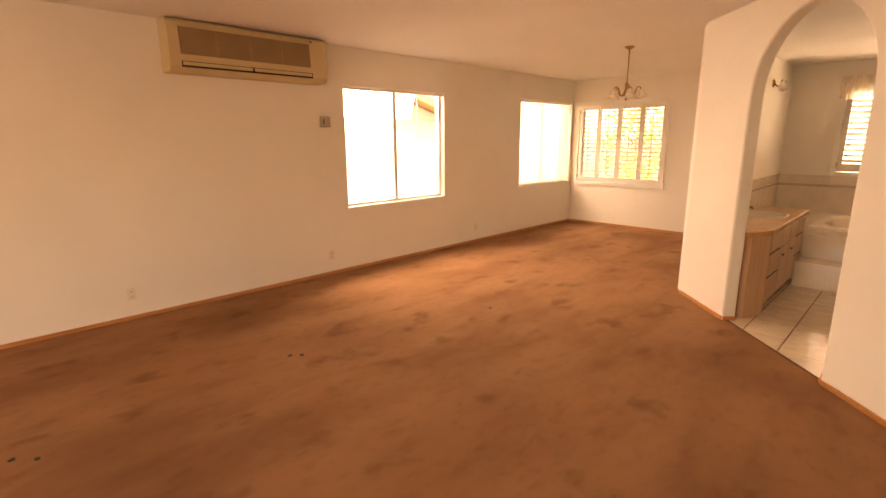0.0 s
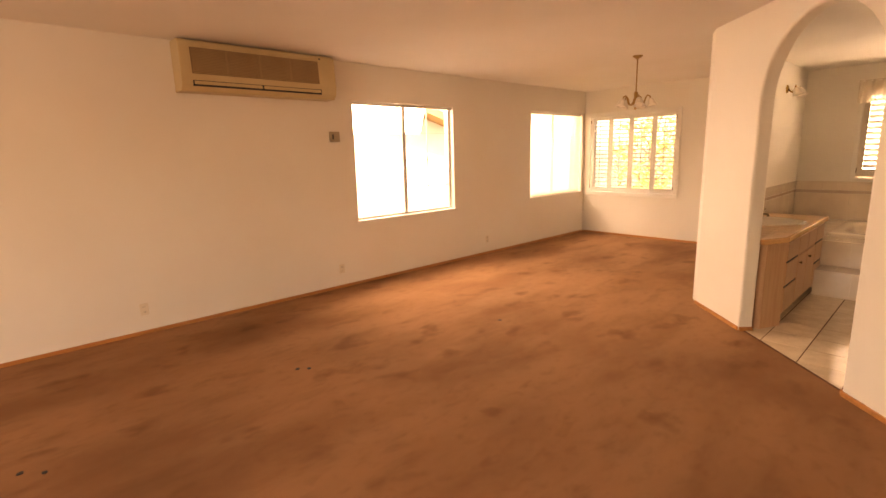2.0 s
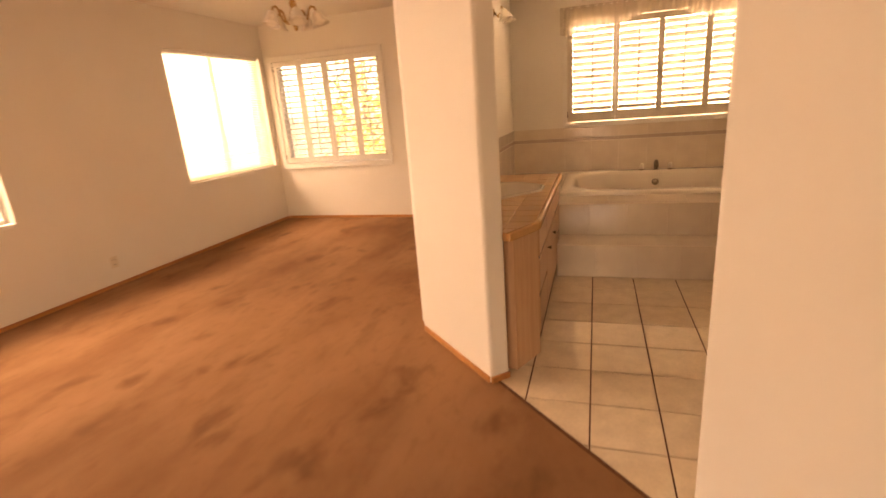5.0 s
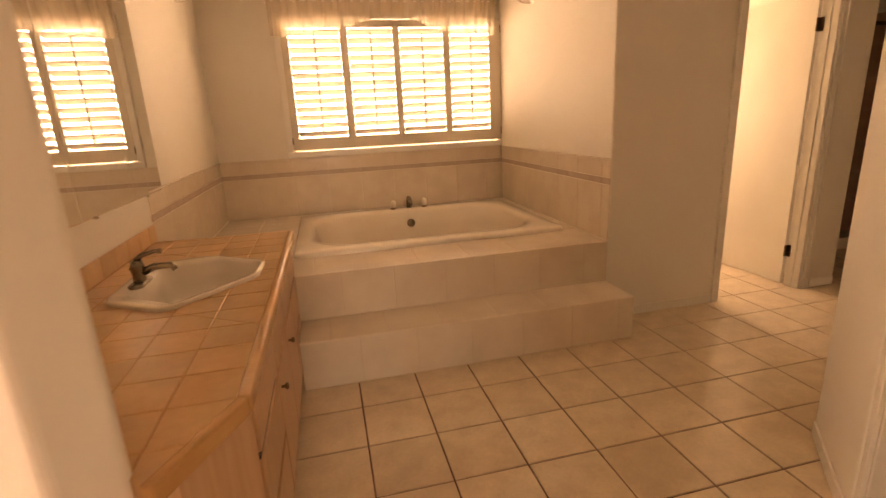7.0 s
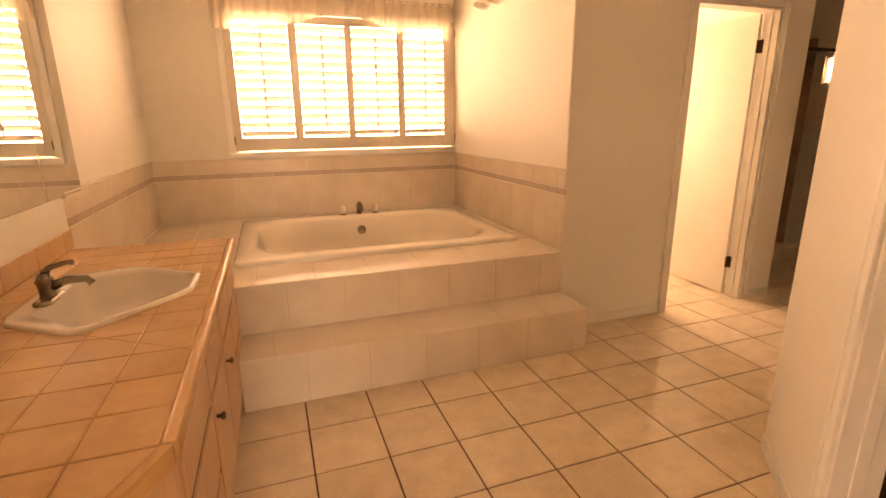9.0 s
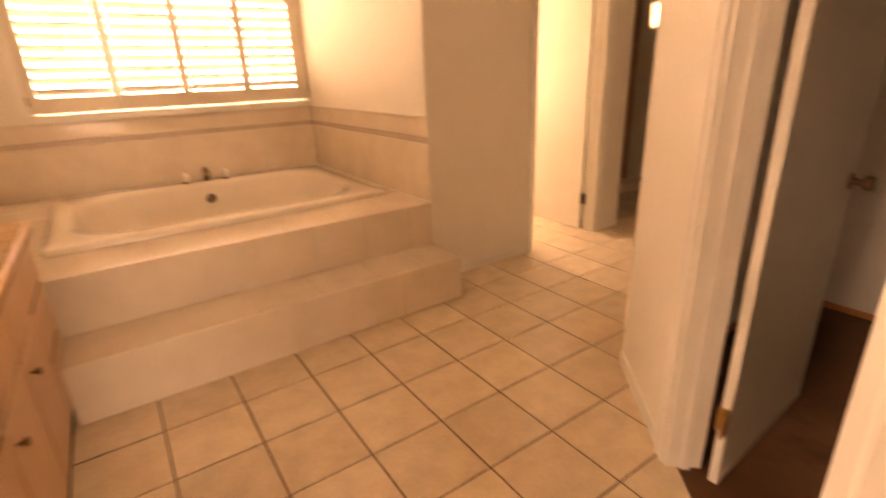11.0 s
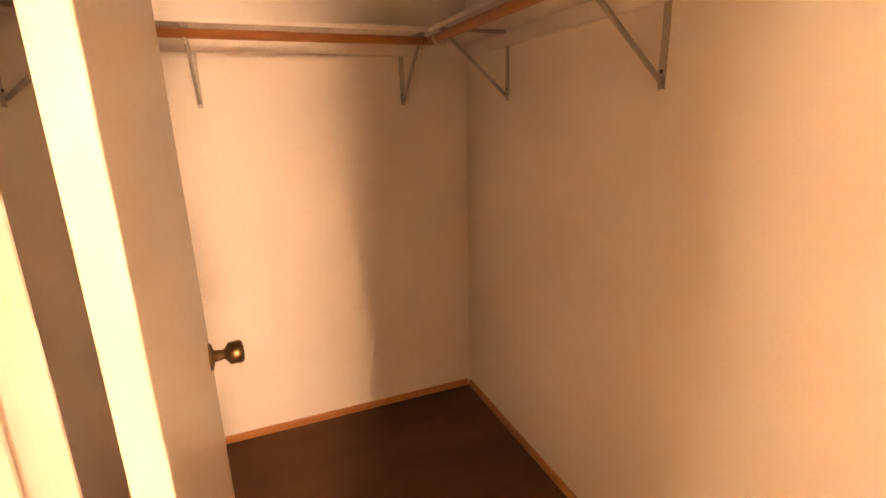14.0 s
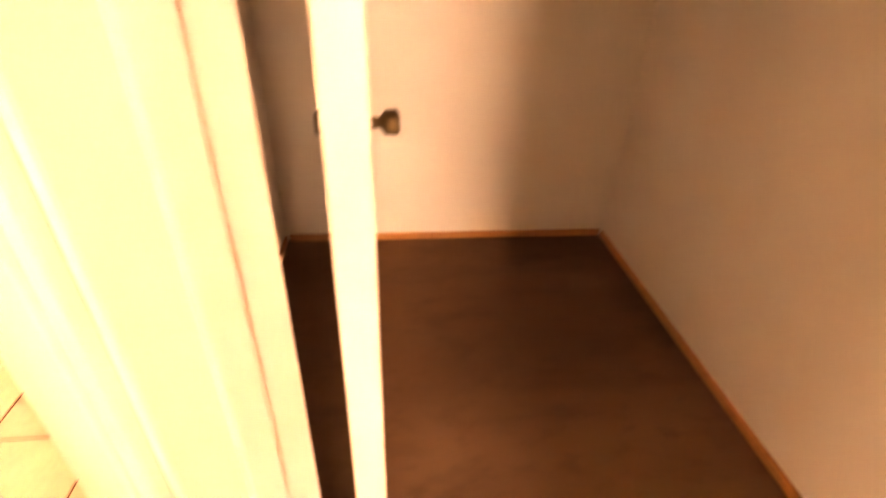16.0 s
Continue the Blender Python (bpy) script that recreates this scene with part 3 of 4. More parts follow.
air_conditioner()
wall_box("thermostat", 2.50, 1.945, 0.13, 0.125, 0.035, THERM, "grey-beige wall thermostat beside the window", "thermostat", [(-0.03, 0, 0.02, 0.06, "slot"), (0.02, 0.0, 0.05, 0.09, "cover")])
for oy in (0.21, 2.49, 5.35):
    wall_box("wall_outlet", oy, 0.255, 0.075, 0.118, 0.007, PLASTIC, "ivory duplex wall outlet above the baseboard", "outlet",
             [(-0.008, 0.025, 0.004, 0.012, "slot"), (0.008, 0.025, 0.004, 0.012, "slot"), (-0.008, -0.025, 0.004, 0.012, "slot"), (0.008, -0.025, 0.004, 0.012, "slot")])["group"] = "outlets on the long wall"


def bell_shade(m):
    bm = bmesh.new()
    add_lathe(bm, [(0.018, 0.0), (0.03, -0.012), (0.042, -0.04), (0.052, -0.075), (0.072, -0.105), (0.069, -0.105), (0.049, -0.074), (0.039, -0.04), (0.027, -0.014), (0.015, -0.004)], m, 20)
    return bm


def chandelier(x, y):
    c = thing("chandelier", (x, y, H), "five-arm brass chandelier with frosted bell glass shades", "chandelier")
    bm = bmesh.new()
    add_lathe(bm, [(0.0, 0.0), (0.062, 0.0), (0.06, -0.012), (0.03, -0.03), (0.008, -0.045), (0.0, -0.045)], Matrix.Translation((x, y, H - 0.001)))
    part("ceiling_rose", bm, DULLBRASS, c)
    bm = bmesh.new()
    add_tube(bm, [(x, y, H - 0.04), (x, y, H - 0.45)], 0.008)
    part("stem", bm, DULLBRASS, c)
    zb = H - 0.455
    bm = bmesh.new()
    add_lathe(bm, [(0.0, 0.02), (0.02, 0.015), (0.028, -0.01), (0.018, -0.04), (0.03, -0.08), (0.042, -0.12), (0.03, -0.155), (0.012, -0.18), (0.016, -0.195), (0.0, -0.21)], Matrix.Translation((x, y, zb)))
    part("body", bm, DULLBRASS, c)
    for k in range(5):
        a = 2 * math.pi * k / 5 + 0.35
        ca, sa = math.cos(a), math.sin(a)
        pts = []
        for r, z in ((0.03, -0.11), (0.06, -0.145), (0.095, -0.14), (0.11, -0.10), (0.12, -0.06), (0.14, -0.035), (0.165, -0.045), (0.175, -0.07)):
            pts.append((x + r * ca, y + r * sa, zb + z))
        bm = bmesh.new()
        add_tube(bm, pts, 0.009, 8)
        arm = part("arm", bm, DULLBRASS, c)
        m = Matrix.Translation((x + 0.175 * ca, y + 0.175 * sa, zb - 0.07)) @ Matrix.Rotation(a, 4, "Z") @ Matrix.Rotation(radians(-14), 4, "Y")
        part("shade", bell_shade(m), FROST, arm, "frosted bell glass shade")


chandelier(-2.46, 5.5)


# dark cigarette-sized marks on the carpet
def carpet_marks():
    rnd = random.Random(4)
    for x, y in ((-3.0, 0.88), (-2.94, 0.95), (-2.79, -0.76), (-2.88, -0.86), (-2.55, 2.9)):
        bm = bmesh.new()
        pts = [(x + rnd.uniform(0.012, 0.022) * math.cos(a), y + rnd.uniform(0.012, 0.022) * math.sin(a)) for a in [k * math.pi / 5 for k in range(10)]]
        add_prism(bm, pts, 0.0005, 0.005)
        tagged(solid("carpet_burn", bm, BLACK), "small dark burn mark in the brown carpet", "stain", "carpet burns")


carpet_marks()


# ---- bathroom ----
def rounded(x0, y0, x1, y1, r, z, n=8):
    pts = []
    for cx, cy, a0 in ((x1 - r, y1 - r, 0), (x0 + r, y1 - r, 90), (x0 + r, y0 + r, 180), (x1 - r, y0 + r, 270)):
        for k in range(n + 1):
            a = radians(a0 + 90 * k / n)
            pts.append((cx + r * math.cos(a), cy + r * math.sin(a), z))
    return pts


def loft(bm, rings, cap=True, smooth=True):
    vs = [[bm.verts.new(p) for p in ring] for ring in rings]
    n = len(vs[0])
    for a, b in zip(vs, vs[1:]):
        for k in range(n):
            f = bm.faces.new((a[k], a[(k + 1) % n], b[(k + 1) % n], b[k]))
            f.smooth = smooth
    if cap:
        bm.faces.new(vs[-1])
    bmesh.ops.recalc_face_normals(bm, faces=bm.faces[:])


DECK, STEP = 0.585, 0.292
TX0, TX1, TY0, TY1 = -0.52, 1.50, 6.74, 8.22


def bathtub():
    t = thing("bathtub", ((TX0 + TX1) / 2, (TY0 + TY1) / 2, DECK), "cream acrylic drop-in soaking tub with moulded rim", "bathtub")
    bm = bmesh.new()
    rings = []
    for inset, z, r in ((0, DECK + 0.001, 0.05), (0, DECK + 0.025, 0.05), (0.012, DECK + 0.037, 0.06), (0.10, DECK + 0.037, 0.30), (0.125, DECK + 0.028, 0.36), (0.14, DECK + 0.0, 0.38),
                        (0.18, DECK - 0.14, 0.38), (0.24, DECK - 0.30, 0.36), (0.30, DECK - 0.37, 0.32), (0.38, DECK - 0.40, 0.28)):
        ring = rounded(TX0 + inset, TY0 + inset * 1.15, TX1 - inset, TY1 - inset, r, z)
        if inset > 0.06:
            out = []
            for x, y, zz in ring:
                # the basin narrows in the middle of the far side for the taps
                d = (x - 0.5) / 0.34
                out.append((x, y - (0.15 * math.exp(-d * d) if y > 7.6 else 0), zz))
            ring = out
        rings.append(ring)
    loft(bm, rings)
    part("basin", bm, PORCELAIN, t)
    zr = DECK + 0.037
    for dx, n in ((-0.155, 0), (0.155, 0)):
        bm = bmesh.new()
        add_lathe(bm, [(0.0, 0.0), (0.030, 0.0), (0.028, 0.012), (0.0, 0.014)], Matrix.Translation((0.52 + dx, 8.12, zr)))
        base = part("tap_base", bm, ANTIQUE, t, "dark metal tap base")
        bm = bmesh.new()
        add_lathe(bm, [(0.0, 0.014), (0.020, 0.016), (0.027, 0.04), (0.024, 0.07), (0.012, 0.085), (0.0, 0.088)], Matrix.Translation((0.52 + dx, 8.12, zr)), 8)
        part("tap_handle", bm, FROST, base, "clear acrylic tap handle")
    bm = bmesh.new()
    add_tube(bm, [(0.52, 8.13, zr), (0.52, 8.13, zr + 0.075), (0.52, 8.10, zr + 0.10), (0.52, 8.03, zr + 0.085), (0.52, 7.99, zr + 0.055)], [0.026, 0.024, 0.023, 0.019, 0.017], 12)
    part("spout", bm, NICKEL, t, "chrome tub spout")
    bm = bmesh.new()
    m = Matrix.Translation((0.50, TY1 - 0.298, DECK - 0.075)) @ Matrix.Rotation(radians(78), 4, "X")
    add_lathe(bm, [(0.0, 0.014), (0.034, 0.012), (0.040, 0.0), (0.0, -0.01)], m)
    part("overflow_plate", bm, NICKEL, t, "chrome overflow plate")


def tub_surround():
    s = thing("tub_platform", (0.5, 7, 0), "raised tub platform faced with pale glossy tile", "tub platform", kind="structure")
    x0 = -1.222
    bm = bmesh.new()
    add_box(bm, x0, 6.3505, -0.05, 1.62, TY0 + 0.08, DECK - 0.0025)
    add_box(bm, x0, TY1 - 0.06, -0.05, 1.62, BACK, DECK - 0.0025)
    add_box(bm, x0, TY0 + 0.08, -0.05, TX0 + 0.05, TY1 - 0.06, DECK - 0.0025)
    add_box(bm, TX1 - 0.05, TY0 + 0.08, -0.05, 1.62, TY1 - 0.06, DECK - 0.0025)
    add_box(bm, -0.487, 6.0125, -0.05, 1.6175, 6.3505, STEP - 0.0025)
    part("core", bm, PALEGROUT, s)
    return s


def tile_mesh(w, d, h, mat, name="tile", c=0.003):
    """A tile w by d, its top at z = 0, with chamfered edges; origin at its low corner."""
    bm = bmesh.new()
    lo = [bm.verts.new(p) for p in ((0, 0, -h), (w, 0, -h), (w, d, -h), (0, d, -h))]
    mi = [bm.verts.new(p) for p in ((0, 0, -c), (w, 0, -c), (w, d, -c), (0, d, -c))]
    hi = [bm.verts.new(p) for p in ((c, c, 0), (w - c, c, 0), (w - c, d - c, 0), (c, d - c, 0))]
    bm.faces.new(hi)
    for a, b in ((lo, mi), (mi, hi)):
        for k in range(4):
            bm.faces.new((a[k], a[(k + 1) % 4], b[(k + 1) % 4], b[k]))
    me = bpy.data.meshes.new(name)
    bm.to_mesh(me)
    bm.free()
    me.materials.append(mat)
    return me


MESHES = {}


def tiled(parent, origin, u, v, lu, lv, pu, pv, mat, gap=0.002, phase_u=0.0, thick=0.011, name="tile"):
    """Tiles over the rectangle of sides lu (along u) and lv (along v) from origin; they face u x v."""
    u, v = Vector(u), Vector(v)
    n = u.cross(v)
    basis = Matrix((u, v, n)).transposed().to_4x4()
    a = -phase_u
    while a < lu - 0.004:
        s0, s1 = max(a, 0), min(a + pu, lu)
        b = 0.0
        while b < lv - 0.004:
            t0, t1 = b, min(b + pv, lv)
            if s1 - s0 > 0.01:
                key = (round(s1 - s0, 3), round(t1 - t0, 3), mat.name)
                if key not in MESHES:
                    MESHES[key] = tile_mesh(key[0] - gap, key[1] - gap, thick, mat, name)
                o = new(name, MESHES[key])
                o.parent = parent
                o.matrix_parent_inverse = Matrix.Translation(-parent.location)
                o.matrix_basis = Matrix.Translation(Vector(origin) + u * (s0 + gap / 2) + v * (t0 + gap / 2)) @ basis
            b += pv
        a += pu


def tile_tub(s):
    P = 0.333
    X, Y, Z = (1, 0, 0), (0, 1, 0), (0, 0, 1)
    # lower step riser and tread
    tiled(s, (-0.487, 6.010, 0.002), X, Z, 2.107, STEP - 0.004, P, STEP, TUBTILE)
    tiled(s, (1.620, 6.012, 0.002), Y, Z, 0.334, STEP - 0.004, 0.334, STEP, TUBTILE)
    tiled(s, (-0.487, 6.012, STEP), X, Y, 2.107, 0.336, P, 0.336, TUBTILE, phase_u=0.16)
    # tub riser and front deck
    tiled(s, (-1.222, 6.348, STEP - 0.29), X, Z, 2.84, 0.29, P, 0.29, TUBTILE)
    tiled(s, (-1.222, 6.348, STEP + 0.001), X, Z, 2.84, DECK - STEP - 0.003, P, DECK - STEP, TUBTILE)
    tiled(s, (-1.222, 6.350, DECK), X, Y, 2.84, 0.40, P, 0.40, TUBTILE, phase_u=0.16)
    tiled(s, (-1.222, 6.750, DECK), X, Y, 0.715, 1.70, 0.357, P, TUBTILE)
    tiled(s, (1.49, 6.75, DECK), X, Y, 0.125, 1.70, 0.125, P, TUBTILE)
    tiled(s, (-0.507, 8.21, DECK), X, Y, 1.997, 0.245, P, 0.245, TUBTILE)
    # wall tiling: field, accent band, upper course
    for o, u, l in (((-1.222, BACK - 0.0035, 0), X, 2.842), ((-1.2185, 6.42, 0), Y, 2.03), ((1.6165, 8.445, 0), (0, -1, 0), 2.095)):
        for zz, hh, pu, mat in ((0.587, 0.386, P, TUBTILE), (0.975, 0.046, P / 2, BANDTILE), (1.023, 0.115, P, TUBTILE)):
            tiled(s, (o[0], o[1], zz), u, Z, l, hh, pu, hh, mat)
    for d in ((-1.222, BACK - 0.018, 1.139, 1.62, BACK - 0.0005, 1.152), (-1.2215, 6.41, 1.139, -1.204, BACK - 0.018, 1.152), (1.602, 6.345, 1.139, 1.6195, BACK - 0.018, 1.152)):
        box_part("edge_trim", d, TUBTILE, s, bevel=0.004)


SURROUND = tub_surround()
bathtub()


CT = 0.87
VF, VB = -0.485, -1.222      # cabinet front, wall


SINK = [(-1.08, 5.32), (-0.83, 5.15), (-0.555, 5.46), (-0.55, 5.68), (-0.80, 5.87), (-1.08, 5.82)]


def clip(poly, nx, ny, c):
    """The piece of poly where nx * x + ny * y >= c."""
    out = []
    for i in range(len(poly)):
        a, b = poly[i], poly[(i + 1) % len(poly)]
        da, db = nx * a[0] + ny * a[1] - c, nx * b[0] + ny * b[1] - c
        if da >= 0:
            out.append(a)
        if da * db < 0:
            k = da / (da - db)
            out.append((a[0] + (b[0] - a[0]) * k, a[1] + (b[1] - a[1]) * k))
    return out


def area(poly):
    return abs(sum(a[0] * b[1] - b[0] * a[1] for a, b in zip(poly, poly[1:] + poly[:1]))) / 2


def minus_sink(poly):
    """The convex pieces of poly that lie outside the bowl's opening."""
    hole = [(-0.82 + (a + 0.82) * 0.95, 5.52 + (b - 5.52) * 0.95) for a, b in SINK]
    out, rest = [], poly
    for a, b in zip(hole, hole[1:] + hole[:1]):
        nx, ny = a[1] - b[1], b[0] - a[0]
        c = nx * a[0] + ny * a[1]
        piece = clip(rest, -nx, -ny, -c)
        if len(piece) > 2 and area(piece) > 2e-4:
            out.append(piece)
        rest = clip(rest, nx, ny, c)
        if len(rest) < 3:
            break
    return out


def vanity():
    v = thing("vanity_cabinet", (-0.85, 5.3, 0), "pickled-oak vanity cabinet with slab drawers and doors", "vanity cabinet")
    bm = bmesh.new()
    plan = [(VB, 4.95), (-1.10, 4.80), (-0.66, 4.37), (-0.60, 4.37), (VF - 0.02, 4.60), (VF - 0.02, 6.335), (VB, 6.335)]
    add_prism(bm, plan, 0.09, CT - 0.19)
    for piece in minus_sink(plan):
        add_prism(bm, piece, CT - 0.19, CT - 0.045)
    part("carcass", bm, CABINET, v)
    bm = bmesh.new()
    add_prism(bm, [(VB, 4.97), (-1.10, 4.82), (-0.68, 4.41), (-0.66, 4.41), (VF - 0.075, 4.62), (VF - 0.075, 6.335), (VB, 6.335)], 0.0, 0.09)
    part("toe_kick", bm, CABINET, v)
    # slanted end panel reaching the floor
    bm = bmesh.new()
    add_prism(bm, [(-0.66, 4.37), (-0.597, 4.36), (-0.487, 4.597), (-0.507, 4.606)], 0.0, CT - 0.046)
    part("end_panel", bm, CABINET, v)
    # three drawers next to the end, then doors
    y = 4.625
    for w, kind in ((0.46, "drawers"), (0.41, "door"), (0.41, "door"), (0.40, "drawers")):
        a, b = y + 0.006, y + w - 0.006
        if kind == "drawers":
            zs = ((0.12, 0.36), (0.385, 0.60), (0.625, 0.80))
            for z0, z1 in zs:
                p = box_part("drawer_front", (VF - 0.02, a, z0, VF, b, z1), CABINET, v, bevel=0.004)
                # black strip laid in the gap above each drawer as its shade
                box_part("groove_shade", (VF - 0.012, a + 0.004, z1 + 0.001, VF - 0.006, b - 0.004, z1 + 0.023), BLACK, p, "black strip standing for the shade in a finger groove")
        else:
            p = box_part("drawer_front", (VF - 0.02, a, 0.625, VF, b, 0.80), CABINET, v, bevel=0.004)
            p = box_part("door", (VF - 0.02, a, 0.12, VF, b, 0.60), CABINET, v, bevel=0.004)
            bm = bmesh.new()
            add_lathe(bm, [(0.0, 0.0), (0.006, 0.0), (0.006, 0.012), (0.014, 0.018), (0.012, 0.026), (0.0, 0.028)], Matrix.Translation((VF, a + 0.05, 0.53)) @ Matrix.Rotation(radians(90), 4, "Y"), 12)
            part("knob", bm, ANTIQUE, p, "small dark knob")
        y += w
    return v


def poly_tile(name, poly, z, h, mat, parent):
    c = Vector((sum(p[0] for p in poly) / len(poly), sum(p[1] for p in poly) / len(poly)))
    bm = bmesh.new()
    rings = []
    for zz, k in ((z - h, 0), (z - 0.003, 0), (z, 0.003)):
        ring = []
        for x, y in poly:
            d = (c - Vector((x, y)))
            d = d.normalized() * k if d.length > 1e-6 else d
            ring.append(bm.verts.new((x + d.x, y + d.y, zz)))
        rings.append(ring)
    n = len(poly)
    bm.faces.new(rings[2])
    for a, b in zip(rings, rings[1:]):
        for k in range(n):
            bm.faces.new((a[k], a[(k + 1) % n], b[(k + 1) % n], b[k]))
    bmesh.ops.recalc_face_normals(bm, faces=bm.faces[:])
    return part(name, bm, mat, parent)


def countertop():
    c = thing("vanity_countertop", (-0.85, 5.3, CT), "tan ceramic tile vanity countertop with rounded edge", "countertop")
    bm = bmesh.new()
    z0, z1 = CT - 0.045, CT - 0.003
    for piece in minus_sink([(VB, 4.88), (-1.10, 4.71), (-0.61, 4.25), (-0.48, 4.51), (-0.48, 6.34), (VB, 6.395)]):
        add_prism(bm, piece, z0, z1)
    part("bed", bm, COUNTERGROUT, c)
    g = 0.0016
    P = 0.152
    for i in range(6):
        for j in range(15):
            x1 = -0.492 - i * P
            y0 = 4.20 + j * P
            poly = [(x1 - P + g, y0 + g), (x1 - g, y0 + g), (x1 - g, y0 + P - g), (x1 - P + g, y0 + P - g)]
            poly = clip(poly, 1, 0, VB + 0.014)
            if len(poly) > 2:
                poly = clip(poly, -0.9, 0.4359, 0.9 * 0.60 + 0.4359 * 4.25)     # slanted end
            if len(poly) > 2:
                poly = clip(poly, R2, R2, R2 * 3.64)
            if len(poly) > 2:
                poly = clip(poly, 0, -1, -6.36)
            if len(poly) < 3:
                continue
            for piece in minus_sink(poly):
                poly_tile("tile", piece, CT, 0.009, COUNTERTILE, c)
    # rounded front edge
    bm = bmesh.new()
    pts = [(-0.478, 6.34), (-0.478, 4.505), (-0.607, 4.24)]
    for (ax, ay), (bx, by) in zip(pts, pts[1:]):
        a, b = Vector((ax, ay, CT - 0.02)), Vector((bx, by, CT - 0.02))
        m = Matrix.Translation(a) @ Matrix.Rotation(math.atan2(b.y - a.y, b.x - a.x), 4, "Z")
        add_box(bm, 0, -0.014, -0.026, (b - a).length, 0.016, 0.024, m, 0.009)
    part("edge_trim", bm, EDGETILE, c, "rounded tan edge tile")
    y = 4.93
    while y < 6.40:
        e = min(y + P, 6.41)
        box_part("tile", (VB + 0.001, y + g, CT + 0.002, VB + 0.013, e - g, CT + 0.095), COUNTERTILE, c, bevel=0.003)
        y += P


def sink():
    s = thing("bathroom_sink", (-0.83, 5.48, CT), "cream six-sided drop-in bathroom sink", "sink")
    cx, cy = -0.82, 5.52

    def ring(scale, z, shift=0.0):
        out = []
        n = len(SINK)
        for i in range(n):
            a, b = Vector(SINK[i]), Vector(SINK[(i + 1) % n])
            for k in range(6):
                # corners eased
                p = a.lerp(b, (k + 0.5) / 6)
                out.append((cx + shift + (p.x - cx) * scale, cy + (p.y - cy) * scale, z))
        return out
    bm = bmesh.new()
    loft(bm, [ring(1.0, CT - 0.004), ring(1.0, CT + 0.010), ring(0.975, CT + 0.016), ring(0.93, CT + 0.016, 0.0), ring(0.86, CT + 0.012, 0.026), ring(0.835, CT - 0.005, 0.03), ring(0.78, CT - 0.07, 0.03), ring(0.66, CT - 0.125, 0.03), ring(0.42, CT - 0.15, 0.035), ring(0.1, CT - 0.155, 0.045)])
    part("bowl", bm, PORCELAIN, s)
    bm = bmesh.new()
    add_lathe(bm, [(0.0, 0.004), (0.018, 0.004), (0.022, 0.0)], Matrix.Translation((cx + 0.045, cy, CT - 0.154)))
    part("drain", bm, CHROME, s)
    f = thing("faucet", (-1.04, 5.50, CT + 0.016), "single-lever chrome bathroom faucet on the sink rim", "faucet")
    z = CT + 0.016
    bm = bmesh.new()
    loft(bm, [rounded(-1.068, 5.42, -1.012, 5.58, 0.027, z), rounded(-1.068, 5.42, -1.012, 5.58, 0.027, z + 0.010), rounded(-1.06, 5.43, -1.02, 5.57, 0.019, z + 0.016)])
    part("base_plate", bm, NICKEL, f)
    bm = bmesh.new()
    add_lathe(bm, [(0.026, 0.012), (0.024, 0.05), (0.026, 0.075), (0.020, 0.095), (0.0, 0.10)], Matrix.Translation((-1.04, 5.50, z)))
    part("body", bm, NICKEL, f)
    bm = bmesh.new()
    add_tube(bm, [(-1.03, 5.50, z + 0.045), (-0.98, 5.50, z + 0.065), (-0.92, 5.50, z + 0.065), (-0.905, 5.50, z + 0.045)], [0.017, 0.015, 0.013, 0.013], 12)
    part("spout", bm, NICKEL, f)
    bm = bmesh.new()
    add_tube(bm, [(-1.04, 5.50, z + 0.095), (-1.02, 5.50, z + 0.115), (-0.97, 5.50, z + 0.128), (-0.945, 5.50, z + 0.126)], [0.014, 0.010, 0.008, 0.011], 10)
    part("lever", bm, NICKEL, f)
    bm = bmesh.new()
    add_tube(bm, [(-1.058, 5.50, z + 0.01), (-1.066, 5.50, z + 0.06)], 0.004, 8)
    add_lathe(bm, [(0.0, 0.01), (0.007, 0.006), (0.007, 0), (0.0, -0.003)], Matrix.Translation((-1.066, 5.50, z + 0.062)), 10)
    part("lift_rod", bm, NICKEL, f)
    f.location.x += 0.035


def mirror():
    m = thing("mirror", (VB, 5.8, 1.13), "large clear wall mirror above the tan vanity", "mirror")
    for a, b in ((4.95, 5.62), (5.62, 6.22), (6.22, 6.66)):
        bm = bmesh.new()
        add_box(bm, VB + 0.001, a + 0.001, 1.13, VB + 0.012, b - 0.001, 2.30, bevel=0.0045)
        part("mirror_panel", bm, MIRROR, m)
    for y in (5.1, 5.75, 6.4):
        box_part("clip", (VB + 0.001, y - 0.012, 1.122, VB + 0.016, y + 0.012, 1.136), CHROME, m, bevel=0.002)


def sconce(x, y, z, side, label):
    s = thing("wall_sconce", (x, y, z), label, "wall light", "pair of wall sconces by the tub")
    m = Matrix.Translation((x, y, z)) @ Matrix.Rotation(radians(90 * side), 4, "Y")
    bm = bmesh.new()
    add_lathe(bm, [(0.0, 0.0), (0.055, 0.0), (0.052, 0.012), (0.03, 0.022), (0.0, 0.026)], m)
    part("back_plate", bm, BRASS, s)
    for dy in (-0.11, 0.11):
        bm = bmesh.new()
        pts = [(x + side * 0.02, y, z), (x + side * 0.06, y + dy * 0.4, z - 0.05), (x + side * 0.10, y + dy * 0.8, z - 0.03), (x + side * 0.12, y + dy, z + 0.03), (x + side * 0.13, y + dy * 1.05, z + 0.005)]
        add_tube(bm, pts, 0.0075, 8)
        arm = part("arm", bm, BRASS, s)
        mm = Matrix.Translation((x + side * 0.13, y + dy * 1.05, z + 0.005)) @ Matrix.Rotation(radians(-16 * side), 4, "Y")
        part("shade", bell_shade(mm), FROST, arm, "frosted bell glass shade")


